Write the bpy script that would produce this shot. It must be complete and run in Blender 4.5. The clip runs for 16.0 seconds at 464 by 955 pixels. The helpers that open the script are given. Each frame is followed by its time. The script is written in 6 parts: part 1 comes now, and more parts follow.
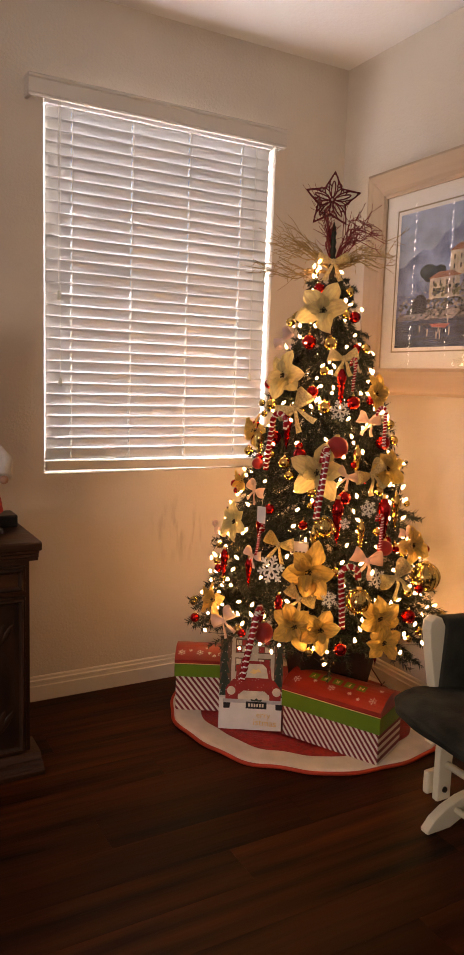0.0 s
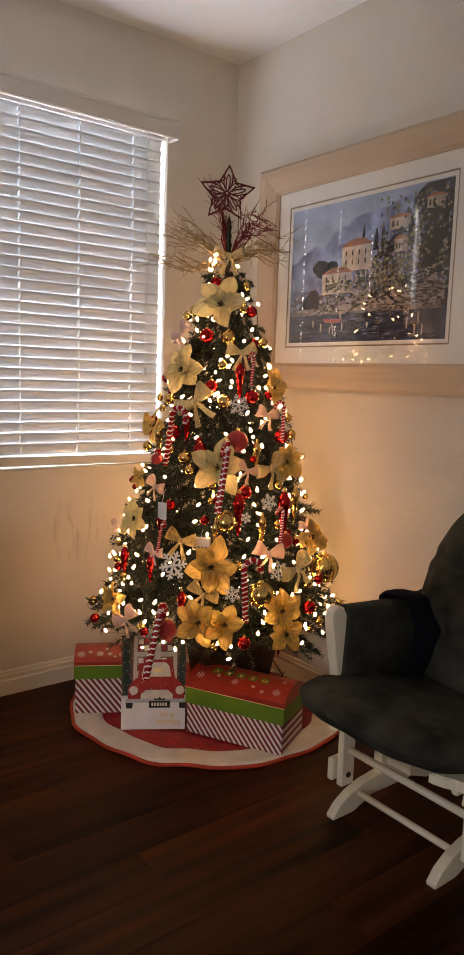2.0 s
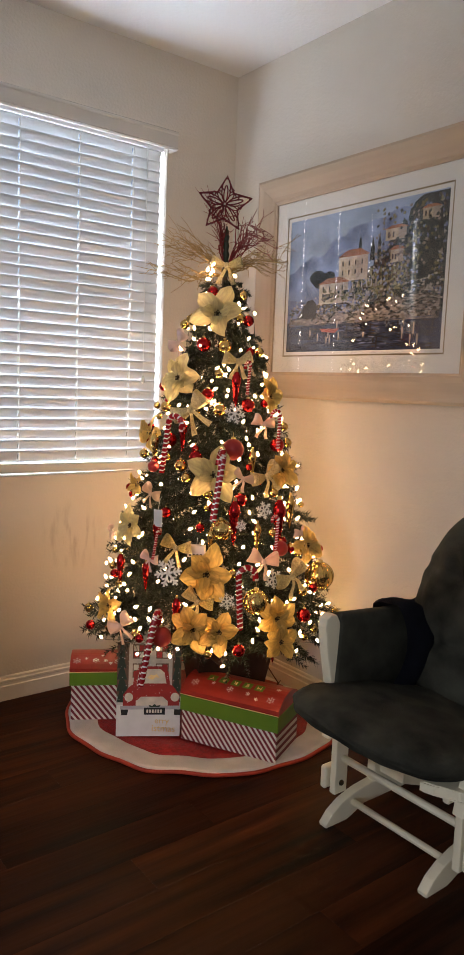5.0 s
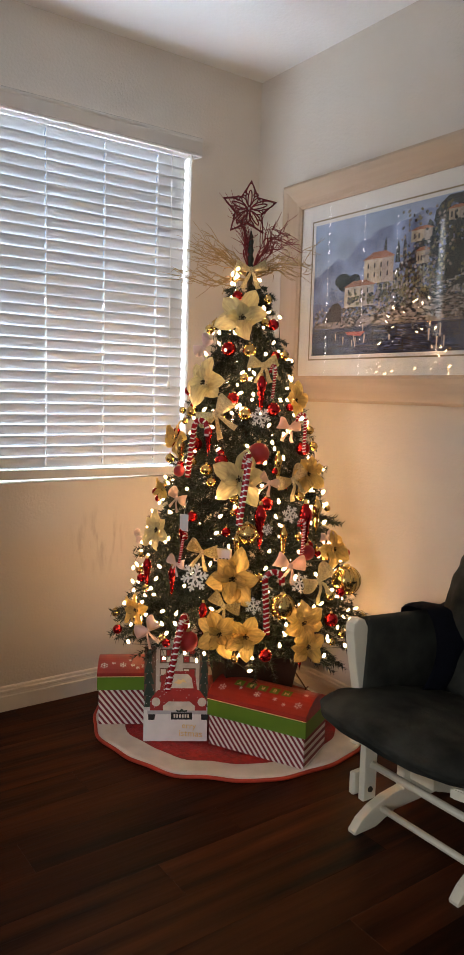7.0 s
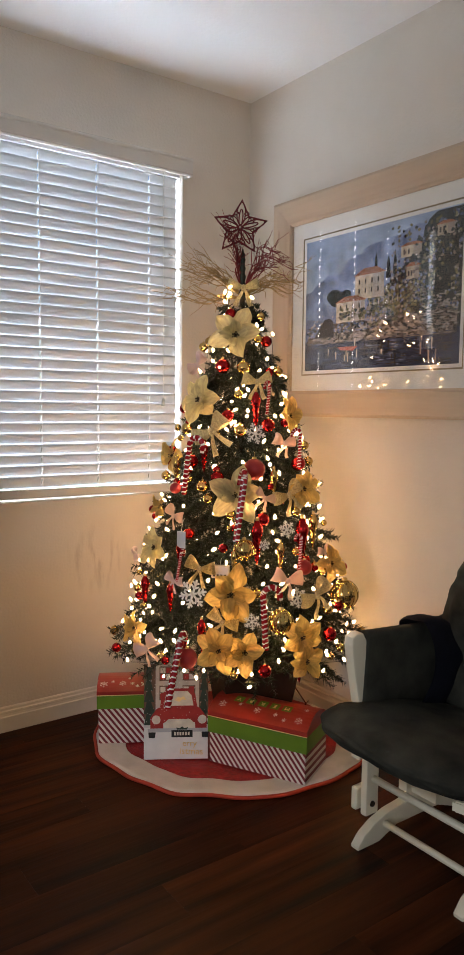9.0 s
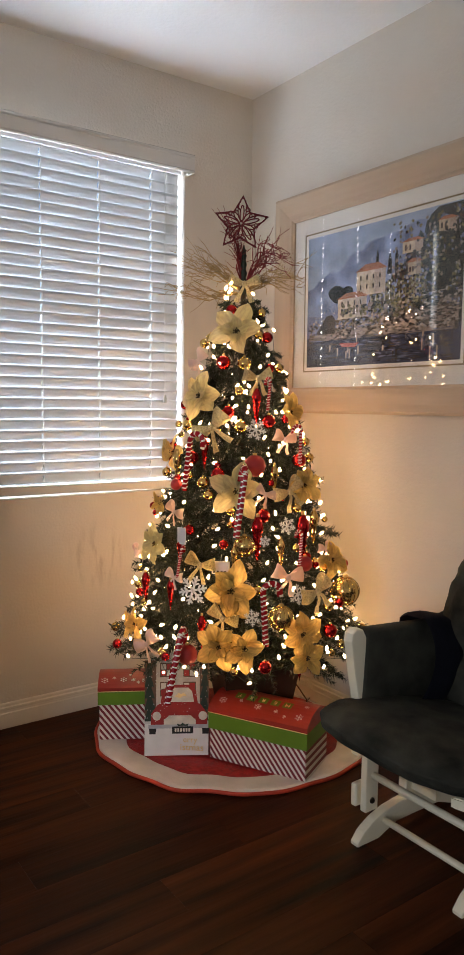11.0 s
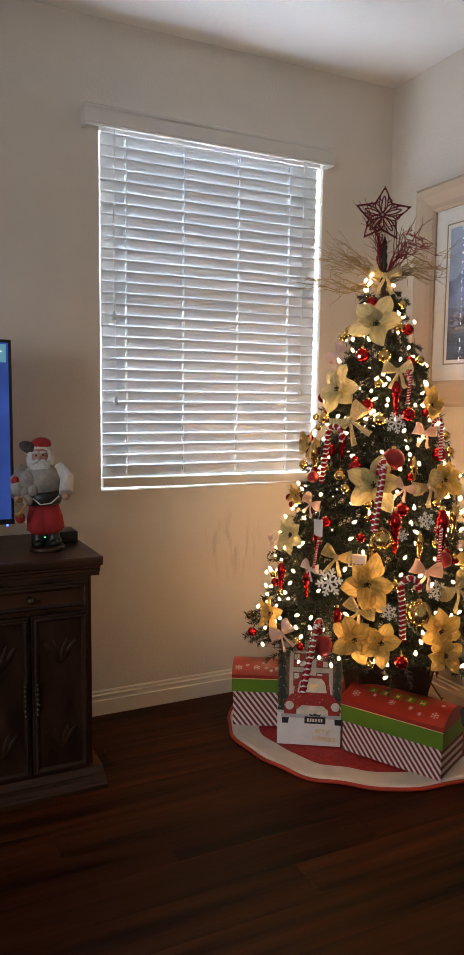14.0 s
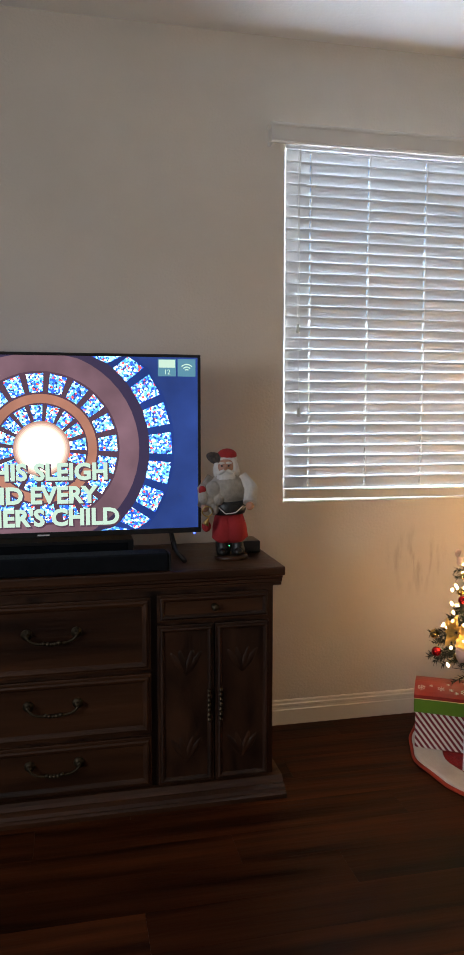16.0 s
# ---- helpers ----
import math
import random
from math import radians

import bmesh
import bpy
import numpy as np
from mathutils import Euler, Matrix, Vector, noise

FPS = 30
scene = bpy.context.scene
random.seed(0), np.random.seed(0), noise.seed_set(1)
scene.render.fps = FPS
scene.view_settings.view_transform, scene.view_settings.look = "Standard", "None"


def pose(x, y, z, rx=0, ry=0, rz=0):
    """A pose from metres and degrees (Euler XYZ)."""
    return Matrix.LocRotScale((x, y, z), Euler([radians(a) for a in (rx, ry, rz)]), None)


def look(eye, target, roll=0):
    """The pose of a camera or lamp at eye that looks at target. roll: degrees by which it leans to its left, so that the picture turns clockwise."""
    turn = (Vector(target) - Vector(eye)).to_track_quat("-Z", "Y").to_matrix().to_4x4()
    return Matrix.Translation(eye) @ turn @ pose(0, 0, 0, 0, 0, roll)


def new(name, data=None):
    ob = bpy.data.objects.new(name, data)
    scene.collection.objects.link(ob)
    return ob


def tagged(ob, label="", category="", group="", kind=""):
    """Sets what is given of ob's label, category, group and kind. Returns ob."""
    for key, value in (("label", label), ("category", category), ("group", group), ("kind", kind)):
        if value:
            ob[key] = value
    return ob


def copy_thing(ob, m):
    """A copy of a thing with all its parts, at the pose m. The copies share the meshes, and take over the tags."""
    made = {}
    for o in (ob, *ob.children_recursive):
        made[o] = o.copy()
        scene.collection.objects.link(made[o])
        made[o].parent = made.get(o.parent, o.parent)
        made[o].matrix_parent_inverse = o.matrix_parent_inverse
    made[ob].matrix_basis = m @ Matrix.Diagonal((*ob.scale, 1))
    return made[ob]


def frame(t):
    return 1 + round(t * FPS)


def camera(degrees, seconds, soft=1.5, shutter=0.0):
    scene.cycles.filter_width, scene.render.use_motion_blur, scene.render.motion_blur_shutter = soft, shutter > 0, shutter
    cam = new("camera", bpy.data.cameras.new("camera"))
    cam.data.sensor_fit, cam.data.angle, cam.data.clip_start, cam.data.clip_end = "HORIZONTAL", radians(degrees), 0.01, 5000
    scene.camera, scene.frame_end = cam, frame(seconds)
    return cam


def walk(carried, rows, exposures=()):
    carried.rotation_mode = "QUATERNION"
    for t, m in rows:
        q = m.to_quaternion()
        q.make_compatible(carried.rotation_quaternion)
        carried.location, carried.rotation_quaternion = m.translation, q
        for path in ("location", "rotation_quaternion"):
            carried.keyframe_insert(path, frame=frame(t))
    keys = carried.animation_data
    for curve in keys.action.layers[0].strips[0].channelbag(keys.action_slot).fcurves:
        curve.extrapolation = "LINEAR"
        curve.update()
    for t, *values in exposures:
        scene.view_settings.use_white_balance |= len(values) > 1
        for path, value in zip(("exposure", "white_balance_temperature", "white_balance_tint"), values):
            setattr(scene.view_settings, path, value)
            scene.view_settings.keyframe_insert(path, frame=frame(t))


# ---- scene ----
cam = camera(34.9, 16.0)
PATH = [
    (0, (0.467, 0.267, 1.343), (1.431, 1.999, 1.082), 1.8),
    (0.5, (0.493, 0.259, 1.324), (1.47, 1.985, 1.067), 1.2),
    (1, (0.477, 0.283, 1.319), (1.544, 1.957, 1.075), 1.2),
    (1.5, (0.458, 0.309, 1.331), (1.611, 1.925, 1.086), 1.5),
    (2, (0.448, 0.313, 1.335), (1.663, 1.879, 1.073), 1.9),
    (2.5, (0.469, 0.289, 1.332), (1.686, 1.856, 1.078), 1.0),
    (3, (0.466, 0.289, 1.333), (1.692, 1.848, 1.074), 1.2),
    (3.5, (0.46, 0.297, 1.323), (1.695, 1.85, 1.076), 1.7),
    (4, (0.456, 0.293, 1.324), (1.687, 1.85, 1.081), 2.0),
    (4.5, (0.459, 0.284, 1.328), (1.694, 1.84, 1.098), 1.9),
    (5, (0.457, 0.287, 1.336), (1.669, 1.86, 1.096), 2.2),
    (5.2, (0.461, 0.29, 1.326), (1.646, 1.881, 1.077), 1.9),
    (7.5, (0.462, 0.287, 1.328), (1.616, 1.906, 1.115), 1.5),
    (8, (0.457, 0.285, 1.328), (1.622, 1.898, 1.131), 1.1),
    (8.5, (0.461, 0.273, 1.343), (1.626, 1.888, 1.151), 0.6),
    (9, (0.454, 0.279, 1.338), (1.619, 1.893, 1.15), 0.6),
    (11.5, (0.472, 0.267, 1.329), (1.613, 1.899, 1.134), 0.6),
    (12, (0.465, 0.266, 1.331), (1.542, 1.939, 1.124), 0.4),
    (12.5, (0.455, 0.268, 1.317), (1.504, 1.958, 1.106), -0.7),
    (13, (0.438, 0.264, 1.327), (1.453, 1.976, 1.128), -0.3),
    (13.5, (0.411, 0.276, 1.335), (1.386, 2.007, 1.111), 0.5),
    (14, (0.403, 0.274, 1.321), (1.275, 2.062, 1.113), 0.6),
    (14.5, (0.384, 0.297, 1.305), (1.072, 2.164, 1.103), 0.5),
    (15, (0.385, 0.295, 1.296), (0.925, 2.211, 1.105), 0.0),
    (15.5, (0.372, 0.303, 1.303), (0.844, 2.237, 1.113), 0.2),
    (16, (0.376, 0.288, 1.314), (0.807, 2.233, 1.139), 0.0),
]
walk(cam, [(t, look(eye, target, roll)) for t, eye, target, roll in PATH],
     [(0.0, -0.10, 10000, 36), (0.5, -0.14, 9100, 31), (1.0, -0.22, 8500, 28), (2.0, -0.23, 7950, 25), (2.6, -0.02, 7650, 22), (5.0, 0.03, 7050, 19), (9.0, 0.01, 6950, 18), (11.5, 0.01, 6950, 18), (12.5, -0.20, 7050, 19), (14.0, -0.14, 7050, 18), (16.0, -0.03, 6950, 17)])

# ---- world, sun and the daylight behind the blind ----
world = bpy.data.worlds.new("overcast_sky")
scene.world = world
world.use_nodes = True
sky = world.node_tree.nodes.new("ShaderNodeTexSky")
sky.sky_type, sky.sun_disc, sky.sun_elevation, sky.sun_rotation = "NISHITA", False, radians(38), radians(200)
world.node_tree.nodes["Background"].inputs[1].default_value = 0.10
world.node_tree.links.new(sky.outputs[0], world.node_tree.nodes["Background"].inputs[0])
sun = new("sun", bpy.data.lights.new("sun", "SUN"))
sun.data.energy, sun.data.angle, sun.data.color = 1.0, radians(12), (1.0, 0.95, 0.88)
sun.matrix_basis = look((0, -4, 8), (0, -1, 4))
daylight = new("window_daylight", bpy.data.lights.new("window_daylight", "AREA"))
daylight.data.shape, daylight.data.size, daylight.data.size_y = "RECTANGLE", 1.25, 1.75
daylight.data.energy, daylight.data.color = 245.0, (0.60, 0.80, 1.0)
daylight.matrix_basis = look((1.755, 3.50, 1.66), (1.755, 2.5, 1.66))
# added fill lamp, out of view in the west, brightens the room side
side_light = new("unseen_fill_daylight", bpy.data.lights.new("unseen_fill_daylight", "AREA"))
side_light.data.shape, side_light.data.size, side_light.data.size_y = "RECTANGLE", 1.5, 1.3
side_light.data.energy, side_light.data.color = 76.0, (0.76, 0.89, 1.0)
side_light.matrix_basis = look((-2.87, -0.2, 1.6), (0, -0.2, 1.6))

# ---- measures of the room ----
XW, XE, YS, YN, H = -2.75, 2.65, -2.6, 3.2, 2.776      # inner faces of the walls, ceiling height
T = 0.14                                               # wall thickness
WX0, WX1, WZ0, WZ1 = 1.236, 2.272, 0.945, 2.44         # window opening
TREE = Vector((2.180, 2.615, 0.0))
CT = 0.795                                             # top of the credenza


# ---- materials ----
def nodes_of(m):
    m.use_nodes = True
    return m.node_tree.nodes, m.node_tree.links, m.node_tree.nodes["Principled BSDF"]


def mat(name, base, rough=0.5, metal=0.0, var=0.15, scale=8.0, bump=0.15, bscale=80.0, stretch=(1, 1, 1), spec=0.5, shift=0.0, wear=0.0, emit=None):
    """A surface with broad and fine variation; stretch draws the grain out, shift varies it from piece to piece."""
    m = bpy.data.materials.new(name)
    n, l, p = nodes_of(m)
    p.inputs["Roughness"].default_value, p.inputs["Metallic"].default_value = rough, metal
    p.inputs["Specular IOR Level"].default_value = spec
    co, mp = n.new("ShaderNodeTexCoord"), n.new("ShaderNodeMapping")
    mp.inputs["Scale"].default_value = stretch
    l.new(co.outputs["Object"], mp.inputs["Vector"])
    info = n.new("ShaderNodeObjectInfo")
    big, fine = n.new("ShaderNodeTexNoise"), n.new("ShaderNodeTexNoise")
    big.noise_dimensions = "4D"
    l.new(info.outputs["Random"], big.inputs["W"])
    big.inputs["Scale"].default_value, big.inputs["Detail"].default_value = scale, 5
    fine.inputs["Scale"].default_value, fine.inputs["Detail"].default_value = bscale, 3
    l.new(mp.outputs[0], big.inputs["Vector"]), l.new(mp.outputs[0], fine.inputs["Vector"])
    ramp = n.new("ShaderNodeValToRGB")
    ramp.color_ramp.elements[0].position, ramp.color_ramp.elements[1].position = 0.3, 0.7
    ramp.color_ramp.elements[0].color = [c * (1 - var) for c in base] + [1]
    ramp.color_ramp.elements[1].color = [min(1, c * (1 + var)) for c in base] + [1]
    l.new(big.outputs["Fac"], ramp.inputs[0])
    out = ramp.outputs[0]
    if shift:
        hsv, mul = n.new("ShaderNodeHueSaturation"), n.new("ShaderNodeMapRange")
        mul.inputs["To Min"].default_value, mul.inputs["To Max"].default_value = 1 - shift, 1 + shift
        l.new(info.outputs["Random"], mul.inputs["Value"]), l.new(mul.outputs[0], hsv.inputs["Value"]), l.new(out, hsv.inputs["Color"])
        out = hsv.outputs[0]
    l.new(out, p.inputs["Base Color"])
    if wear:
        r = n.new("ShaderNodeMapRange")
        r.inputs["To Min"].default_value, r.inputs["To Max"].default_value = max(0, rough - wear), min(1, rough + wear)
        l.new(big.outputs["Fac"], r.inputs["Value"]), l.new(r.outputs[0], p.inputs["Roughness"])
    if bump:
        b = n.new("ShaderNodeBump")
        b.inputs["Strength"].default_value, b.inputs["Distance"].default_value = bump, 0.004
        l.new(fine.outputs["Fac"], b.inputs["Height"]), l.new(b.outputs[0], p.inputs["Normal"])
    if emit:
        p.inputs["Emission Color"].default_value, p.inputs["Emission Strength"].default_value = (*emit[0], 1), emit[1]
    return m


def wood(name, dark, light, rough, axis, scale=5.0, shift=0.15, bump=0.25, wear=0.1, spec=0.4):
    """Stained wood whose grain runs along an axis."""
    m = mat(name, light, rough, 0, 0, scale, bump, 40, tuple(0.12 if i == "xyz".index(axis) else 1.6 for i in range(3)), spec, shift, wear)
    ramp = next(x for x in m.node_tree.nodes if x.type == "VALTORGB")
    ramp.color_ramp.elements[0].color, ramp.color_ramp.elements[1].color = (*dark, 1), (*light, 1)
    return m


def glow(name, colour, strength, mottle=False):
    m = bpy.data.materials.new(name)
    n, l, p = nodes_of(m)
    p.inputs["Base Color"].default_value, p.inputs["Roughness"].default_value = (*[0.1 * c for c in colour], 1), 0.3
    p.inputs["Emission Color"].default_value, p.inputs["Emission Strength"].default_value = (*colour, 1), strength
    if mottle:
        co, no, mix = n.new("ShaderNodeTexCoord"), n.new("ShaderNodeTexNoise"), n.new("ShaderNodeMixRGB")
        no.inputs["Scale"].default_value, no.inputs["Detail"].default_value = 6.0, 4
        mix.inputs[1].default_value, mix.inputs[2].default_value = (*[c * 0.35 for c in colour], 1), (*[c * 1.7 for c in colour], 1)
        l.new(co.outputs["Object"], no.inputs["Vector"]), l.new(no.outputs["Fac"], mix.inputs[0]), l.new(mix.outputs[0], p.inputs["Emission Color"])
    return m


def pane_material(name, gloss=1.0):
    """Thin clear glass: see-through, with its mirror image by Fresnel."""
    m = bpy.data.materials.new(name)
    n, l, p = nodes_of(m)
    n.remove(p)
    a, b, mix, f = n.new("ShaderNodeBsdfTransparent"), n.new("ShaderNodeBsdfGlossy"), n.new("ShaderNodeMixShader"), n.new("ShaderNodeLayerWeight")
    b.inputs["Roughness"].default_value, f.inputs["Blend"].default_value = 0.01, 0.5
    e, k = n.new("ShaderNodeMath"), n.new("ShaderNodeMath")
    e.operation, e.inputs[1].default_value = "POWER", 5.0
    k.operation, k.inputs[1].default_value, k.inputs[2].default_value = "MULTIPLY_ADD", 0.96 * gloss, 0.04 * gloss
    l.new(f.outputs["Facing"], e.inputs[0]), l.new(e.outputs[0], k.inputs[0])
    l.new(k.outputs[0], mix.inputs[0]), l.new(a.outputs[0], mix.inputs[1]), l.new(b.outputs[0], mix.inputs[2])
    l.new(mix.outputs[0], n["Material Output"].inputs[0])
    return m


def slat_material():
    """White faux-wood slat that lets a little daylight through."""
    m = mat("blind_slat_white", (0.62, 0.63, 0.64), 0.38, 0, 0.03, 3, 0.05, 60, (0.2, 2, 2))
    n, l, p = nodes_of(m)
    t, mix = n.new("ShaderNodeBsdfTranslucent"), n.new("ShaderNodeMixShader")
    t.inputs[0].default_value, mix.inputs[0].default_value = (0.74, 0.86, 0.95, 1), 0.010
    l.new(p.outputs[0], mix.inputs[1]), l.new(t.outputs[0], mix.inputs[2]), l.new(mix.outputs[0], n["Material Output"].inputs[0])
    return m


def stripe_material():
    """Printed card with slanting burgundy and white stripes."""
    m = mat("striped_card", (0.72, 0.62, 0.58), 0.5, 0, 0.06, 20, 0.05)
    n, l, p = nodes_of(m)
    co, mp, w, ramp = n.new("ShaderNodeTexCoord"), n.new("ShaderNodeMapping"), n.new("ShaderNodeTexWave"), n.new("ShaderNodeValToRGB")
    mp.inputs["Rotation"].default_value = (0, radians(38), 0)
    w.bands_direction = "X"
    w.inputs["Scale"].default_value = 17.5
    ramp.color_ramp.interpolation = "CONSTANT"
    ramp.color_ramp.elements[0].color, ramp.color_ramp.elements[1].color = (0.75, 0.66, 0.62, 1), (0.20, 0.012, 0.02, 1)
    ramp.color_ramp.elements[1].position = 0.5
    l.new(co.outputs["Object"], mp.inputs[0]), l.new(mp.outputs[0], w.inputs[0]), l.new(w.outputs[1], ramp.inputs[0]), l.new(ramp.outputs[0], p.inputs["Base Color"])
    return m


def mosaic_material():
    """Stained glass shown on the screen: many small blue, white and red cells."""
    m = bpy.data.materials.new("screen_stained_glass")
    n, l, p = nodes_of(m)
    co, v, ramp, sep = n.new("ShaderNodeTexCoord"), n.new("ShaderNodeTexVoronoi"), n.new("ShaderNodeValToRGB"), n.new("ShaderNodeSeparateColor")
    v.inputs["Scale"].default_value = 150
    r = ramp.color_ramp
    r.interpolation = "CONSTANT"
    r.elements[0].color, r.elements[1].color, r.elements[1].position = (0.01, 0.08, 0.55, 1), (0.25, 0.75, 1, 1), 0.25
    for q, c in ((0.40, (0.75, 0.95, 1, 1)), (0.54, (0.04, 0.25, 0.95, 1)), (0.70, (0.55, 0.07, 0.06, 1)), (0.76, (0.10, 0.55, 0.95, 1)), (0.88, (0.01, 0.03, 0.16, 1))):
        r.elements.new(q).color = c
    l.new(co.outputs["Object"], v.inputs["Vector"]), l.new(v.outputs["Color"], sep.inputs[0]), l.new(sep.outputs[0], ramp.inputs[0])
    l.new(ramp.outputs[0], p.inputs["Emission Color"])
    p.inputs["Emission Strength"].default_value, p.inputs["Base Color"].default_value = 2.5, (0.02, 0.02, 0.02, 1)
    return m


WALL = mat("cream_wall_paint", (0.63, 0.565, 0.485), 0.85, 0, 0.05, 2.2, 0.45, 90, spec=0.2)


def scuffed(m, centre, reach):
    """Faint upright rub marks about one place on a painted wall."""
    n, l, p = nodes_of(m)
    co, sub, ln, fall, st, noi, mul, mix = (n.new(k) for k in ("ShaderNodeTexCoord", "ShaderNodeVectorMath", "ShaderNodeVectorMath", "ShaderNodeMapRange", "ShaderNodeMapping", "ShaderNodeTexNoise", "ShaderNodeMath", "ShaderNodeMixRGB"))
    sub.operation, ln.operation, mul.operation = "SUBTRACT", "LENGTH", "MULTIPLY"
    sub.inputs[1].default_value = centre
    fall.inputs["From Min"].default_value, fall.inputs["From Max"].default_value = reach, reach * 0.2
    st.inputs["Scale"].default_value, noi.inputs["Scale"].default_value, noi.inputs["Detail"].default_value = (30, 30, 6), 1.0, 6
    l.new(co.outputs["Object"], sub.inputs[0]), l.new(sub.outputs[0], ln.inputs[0]), l.new(ln.outputs["Value"], fall.inputs["Value"])
    l.new(co.outputs["Object"], st.inputs[0]), l.new(st.outputs[0], noi.inputs["Vector"])
    cut = n.new("ShaderNodeMapRange")
    cut.inputs["From Min"].default_value, cut.inputs["From Max"].default_value, cut.inputs["To Max"].default_value = 0.50, 0.66, 0.48
    l.new(noi.outputs["Fac"], cut.inputs["Value"]), l.new(cut.outputs[0], mul.inputs[0]), l.new(fall.outputs[0], mul.inputs[1]), l.new(mul.outputs[0], mix.inputs[0])
    old = p.inputs["Base Color"].links[0].from_socket
    mix.inputs[2].default_value = (0.22, 0.17, 0.13, 1)
    l.new(old, mix.inputs[1]), l.new(mix.outputs[0], p.inputs["Base Color"])
    return m


WALL_RUBBED = scuffed(mat("cream_wall_paint_rubbed", (0.63, 0.565, 0.485), 0.85, 0, 0.05, 2.2, 0.45, 90, spec=0.2), (1.84, 3.2, 0.68), 0.17)
CEIL = mat("white_ceiling_paint", (0.82, 0.81, 0.78), 0.9, 0, 0.02, 1.2, 0.35, 70, spec=0.2)
TRIM = mat("cream_trim_paint", (0.70, 0.63, 0.53), 0.45, 0, 0.04, 4, 0.05)
PLANK = wood("dark_walnut_plank", (0.0045, 0.0012, 0.0005), (0.072, 0.0190, 0.0056), 0.40, "x", 11.0, 0.38, 0.25, 0.10, 0.07)
CRED = wood("dark_stained_oak", (0.008, 0.0029, 0.0017), (0.078, 0.028, 0.0108), 0.34, "x", 9.0, 0.1, 0.3, spec=0.4)
CREDV = wood("dark_stained_oak_upright", (0.006, 0.0024, 0.0015), (0.078, 0.030, 0.0130), 0.36, "z", 6.0, 0.1, 0.3, spec=0.4)
BURL = mat("dark_burl_veneer", (0.030, 0.0115, 0.0055), 0.34, 0, 0.85, 8, 0.2, 60, (1.7, 1.7, 0.7), 0.4)
BRASS = mat("aged_brass", (0.07, 0.052, 0.032), 0.4, 0.9, 0.3, 60, 0.1)
SLAT = slat_material()
VALANCE = mat("blind_valance_white", (0.61, 0.57, 0.515), 0.5, 0, 0.03, 3, 0.05)
CORD = mat("white_cord", (0.75, 0.75, 0.72), 0.8, 0, 0.05, 50, 0.2)
CLEAR = mat("clear_plastic", (0.55, 0.57, 0.52), 0.25, 0, 0.05, 40, 0)
VINYL = mat("white_vinyl", (0.8, 0.8, 0.8), 0.4, 0, 0.02, 4, 0.02)
GLASS = pane_material("window_glass")
PIC_GLASS = pane_material("picture_glass", 1.7)
OAK = wood("pickled_oak_frame", (0.44, 0.32, 0.22), (0.60, 0.46, 0.33), 0.45, "x", 6.0, 0.06, 0.2)
MATBOARD = mat("cream_mat_board", (0.78, 0.76, 0.71), 0.9, 0, 0.03, 20, 0.1)
GILT = mat("dull_gilt_fillet", (0.30, 0.24, 0.14), 0.45, 0.4, 0.2, 40, 0.1)
BLACK = mat("black_plastic", (0.010, 0.010, 0.011), 0.30, 0, 0.2, 20, 0.05)
CLOTHBLK = mat("black_speaker_cloth", (0.005, 0.006, 0.008), 0.9, 0, 0.25, 40, 0.4, 400, spec=0.15)
WHITEWOOD = mat("white_painted_wood", (0.83, 0.75, 0.57), 0.42, 0, 0.06, 6, 0.1, 40, (1, 1, 0.3))
SUEDE = mat("charcoal_microsuede", (0.034, 0.033, 0.025), 0.92, 0, 0.85, 7, 0.35, 160, spec=0.2)
NAVY = mat("navy_jersey_cloth", (0.012, 0.013, 0.022), 0.9, 0, 0.3, 12, 0.4, 200, spec=0.2)
STRIPE = stripe_material()
LIDGREEN = mat("lime_green_card", (0.11, 0.22, 0.012), 0.45, 0, 0.08, 12, 0.05)
LIDRED = mat("red_card", (0.32, 0.022, 0.014), 0.4, 0, 0.12, 12, 0.05)
WHITE = mat("white_print", (0.78, 0.76, 0.74), 0.5, 0, 0.04, 30, 0.02)
GOLDPRINT = mat("gold_foil_print", (0.92, 0.70, 0.32), 0.35, 0.1, 0.1, 30, 0.05)
FOIL = mat("gold_foil_script", (0.78, 0.56, 0.24), 0.35, 0.15, 0.1, 30, 0.05)
FELT = mat("white_felt", (0.66, 0.60, 0.55), 0.95, 0, 0.10, 14, 0.6, 220, spec=0.1)
REDFELT = mat("red_sequin_cloth", (0.34, 0.010, 0.010), 0.42, 0, 0.4, 60, 0.7, 200)
REDTRIM = mat("orange_red_trim", (0.48, 0.045, 0.018), 0.7, 0, 0.15, 20, 0.4, 200)


# ---- mesh helpers ----
def link(name, bm, material, parent=None, label="", smooth=False):
    me = bpy.data.meshes.new(name)
    if smooth:
        for f in bm.faces:
            f.smooth = True
    bm.to_mesh(me)
    bm.free()
    for m in material if isinstance(material, (list, tuple)) else (material,):
        me.materials.append(m)
    ob = new(name, me)
    ob.parent = parent
    return tagged(ob, label)


def part(name, bm, material, parent, label="", smooth=False):
    return link(name, bm, material, parent, label, smooth)


def share(name, ob, parent, m):
    """Another piece on the same mesh."""
    o = new(name, ob.data)
    o.parent, o.matrix_basis = parent, m
    return o


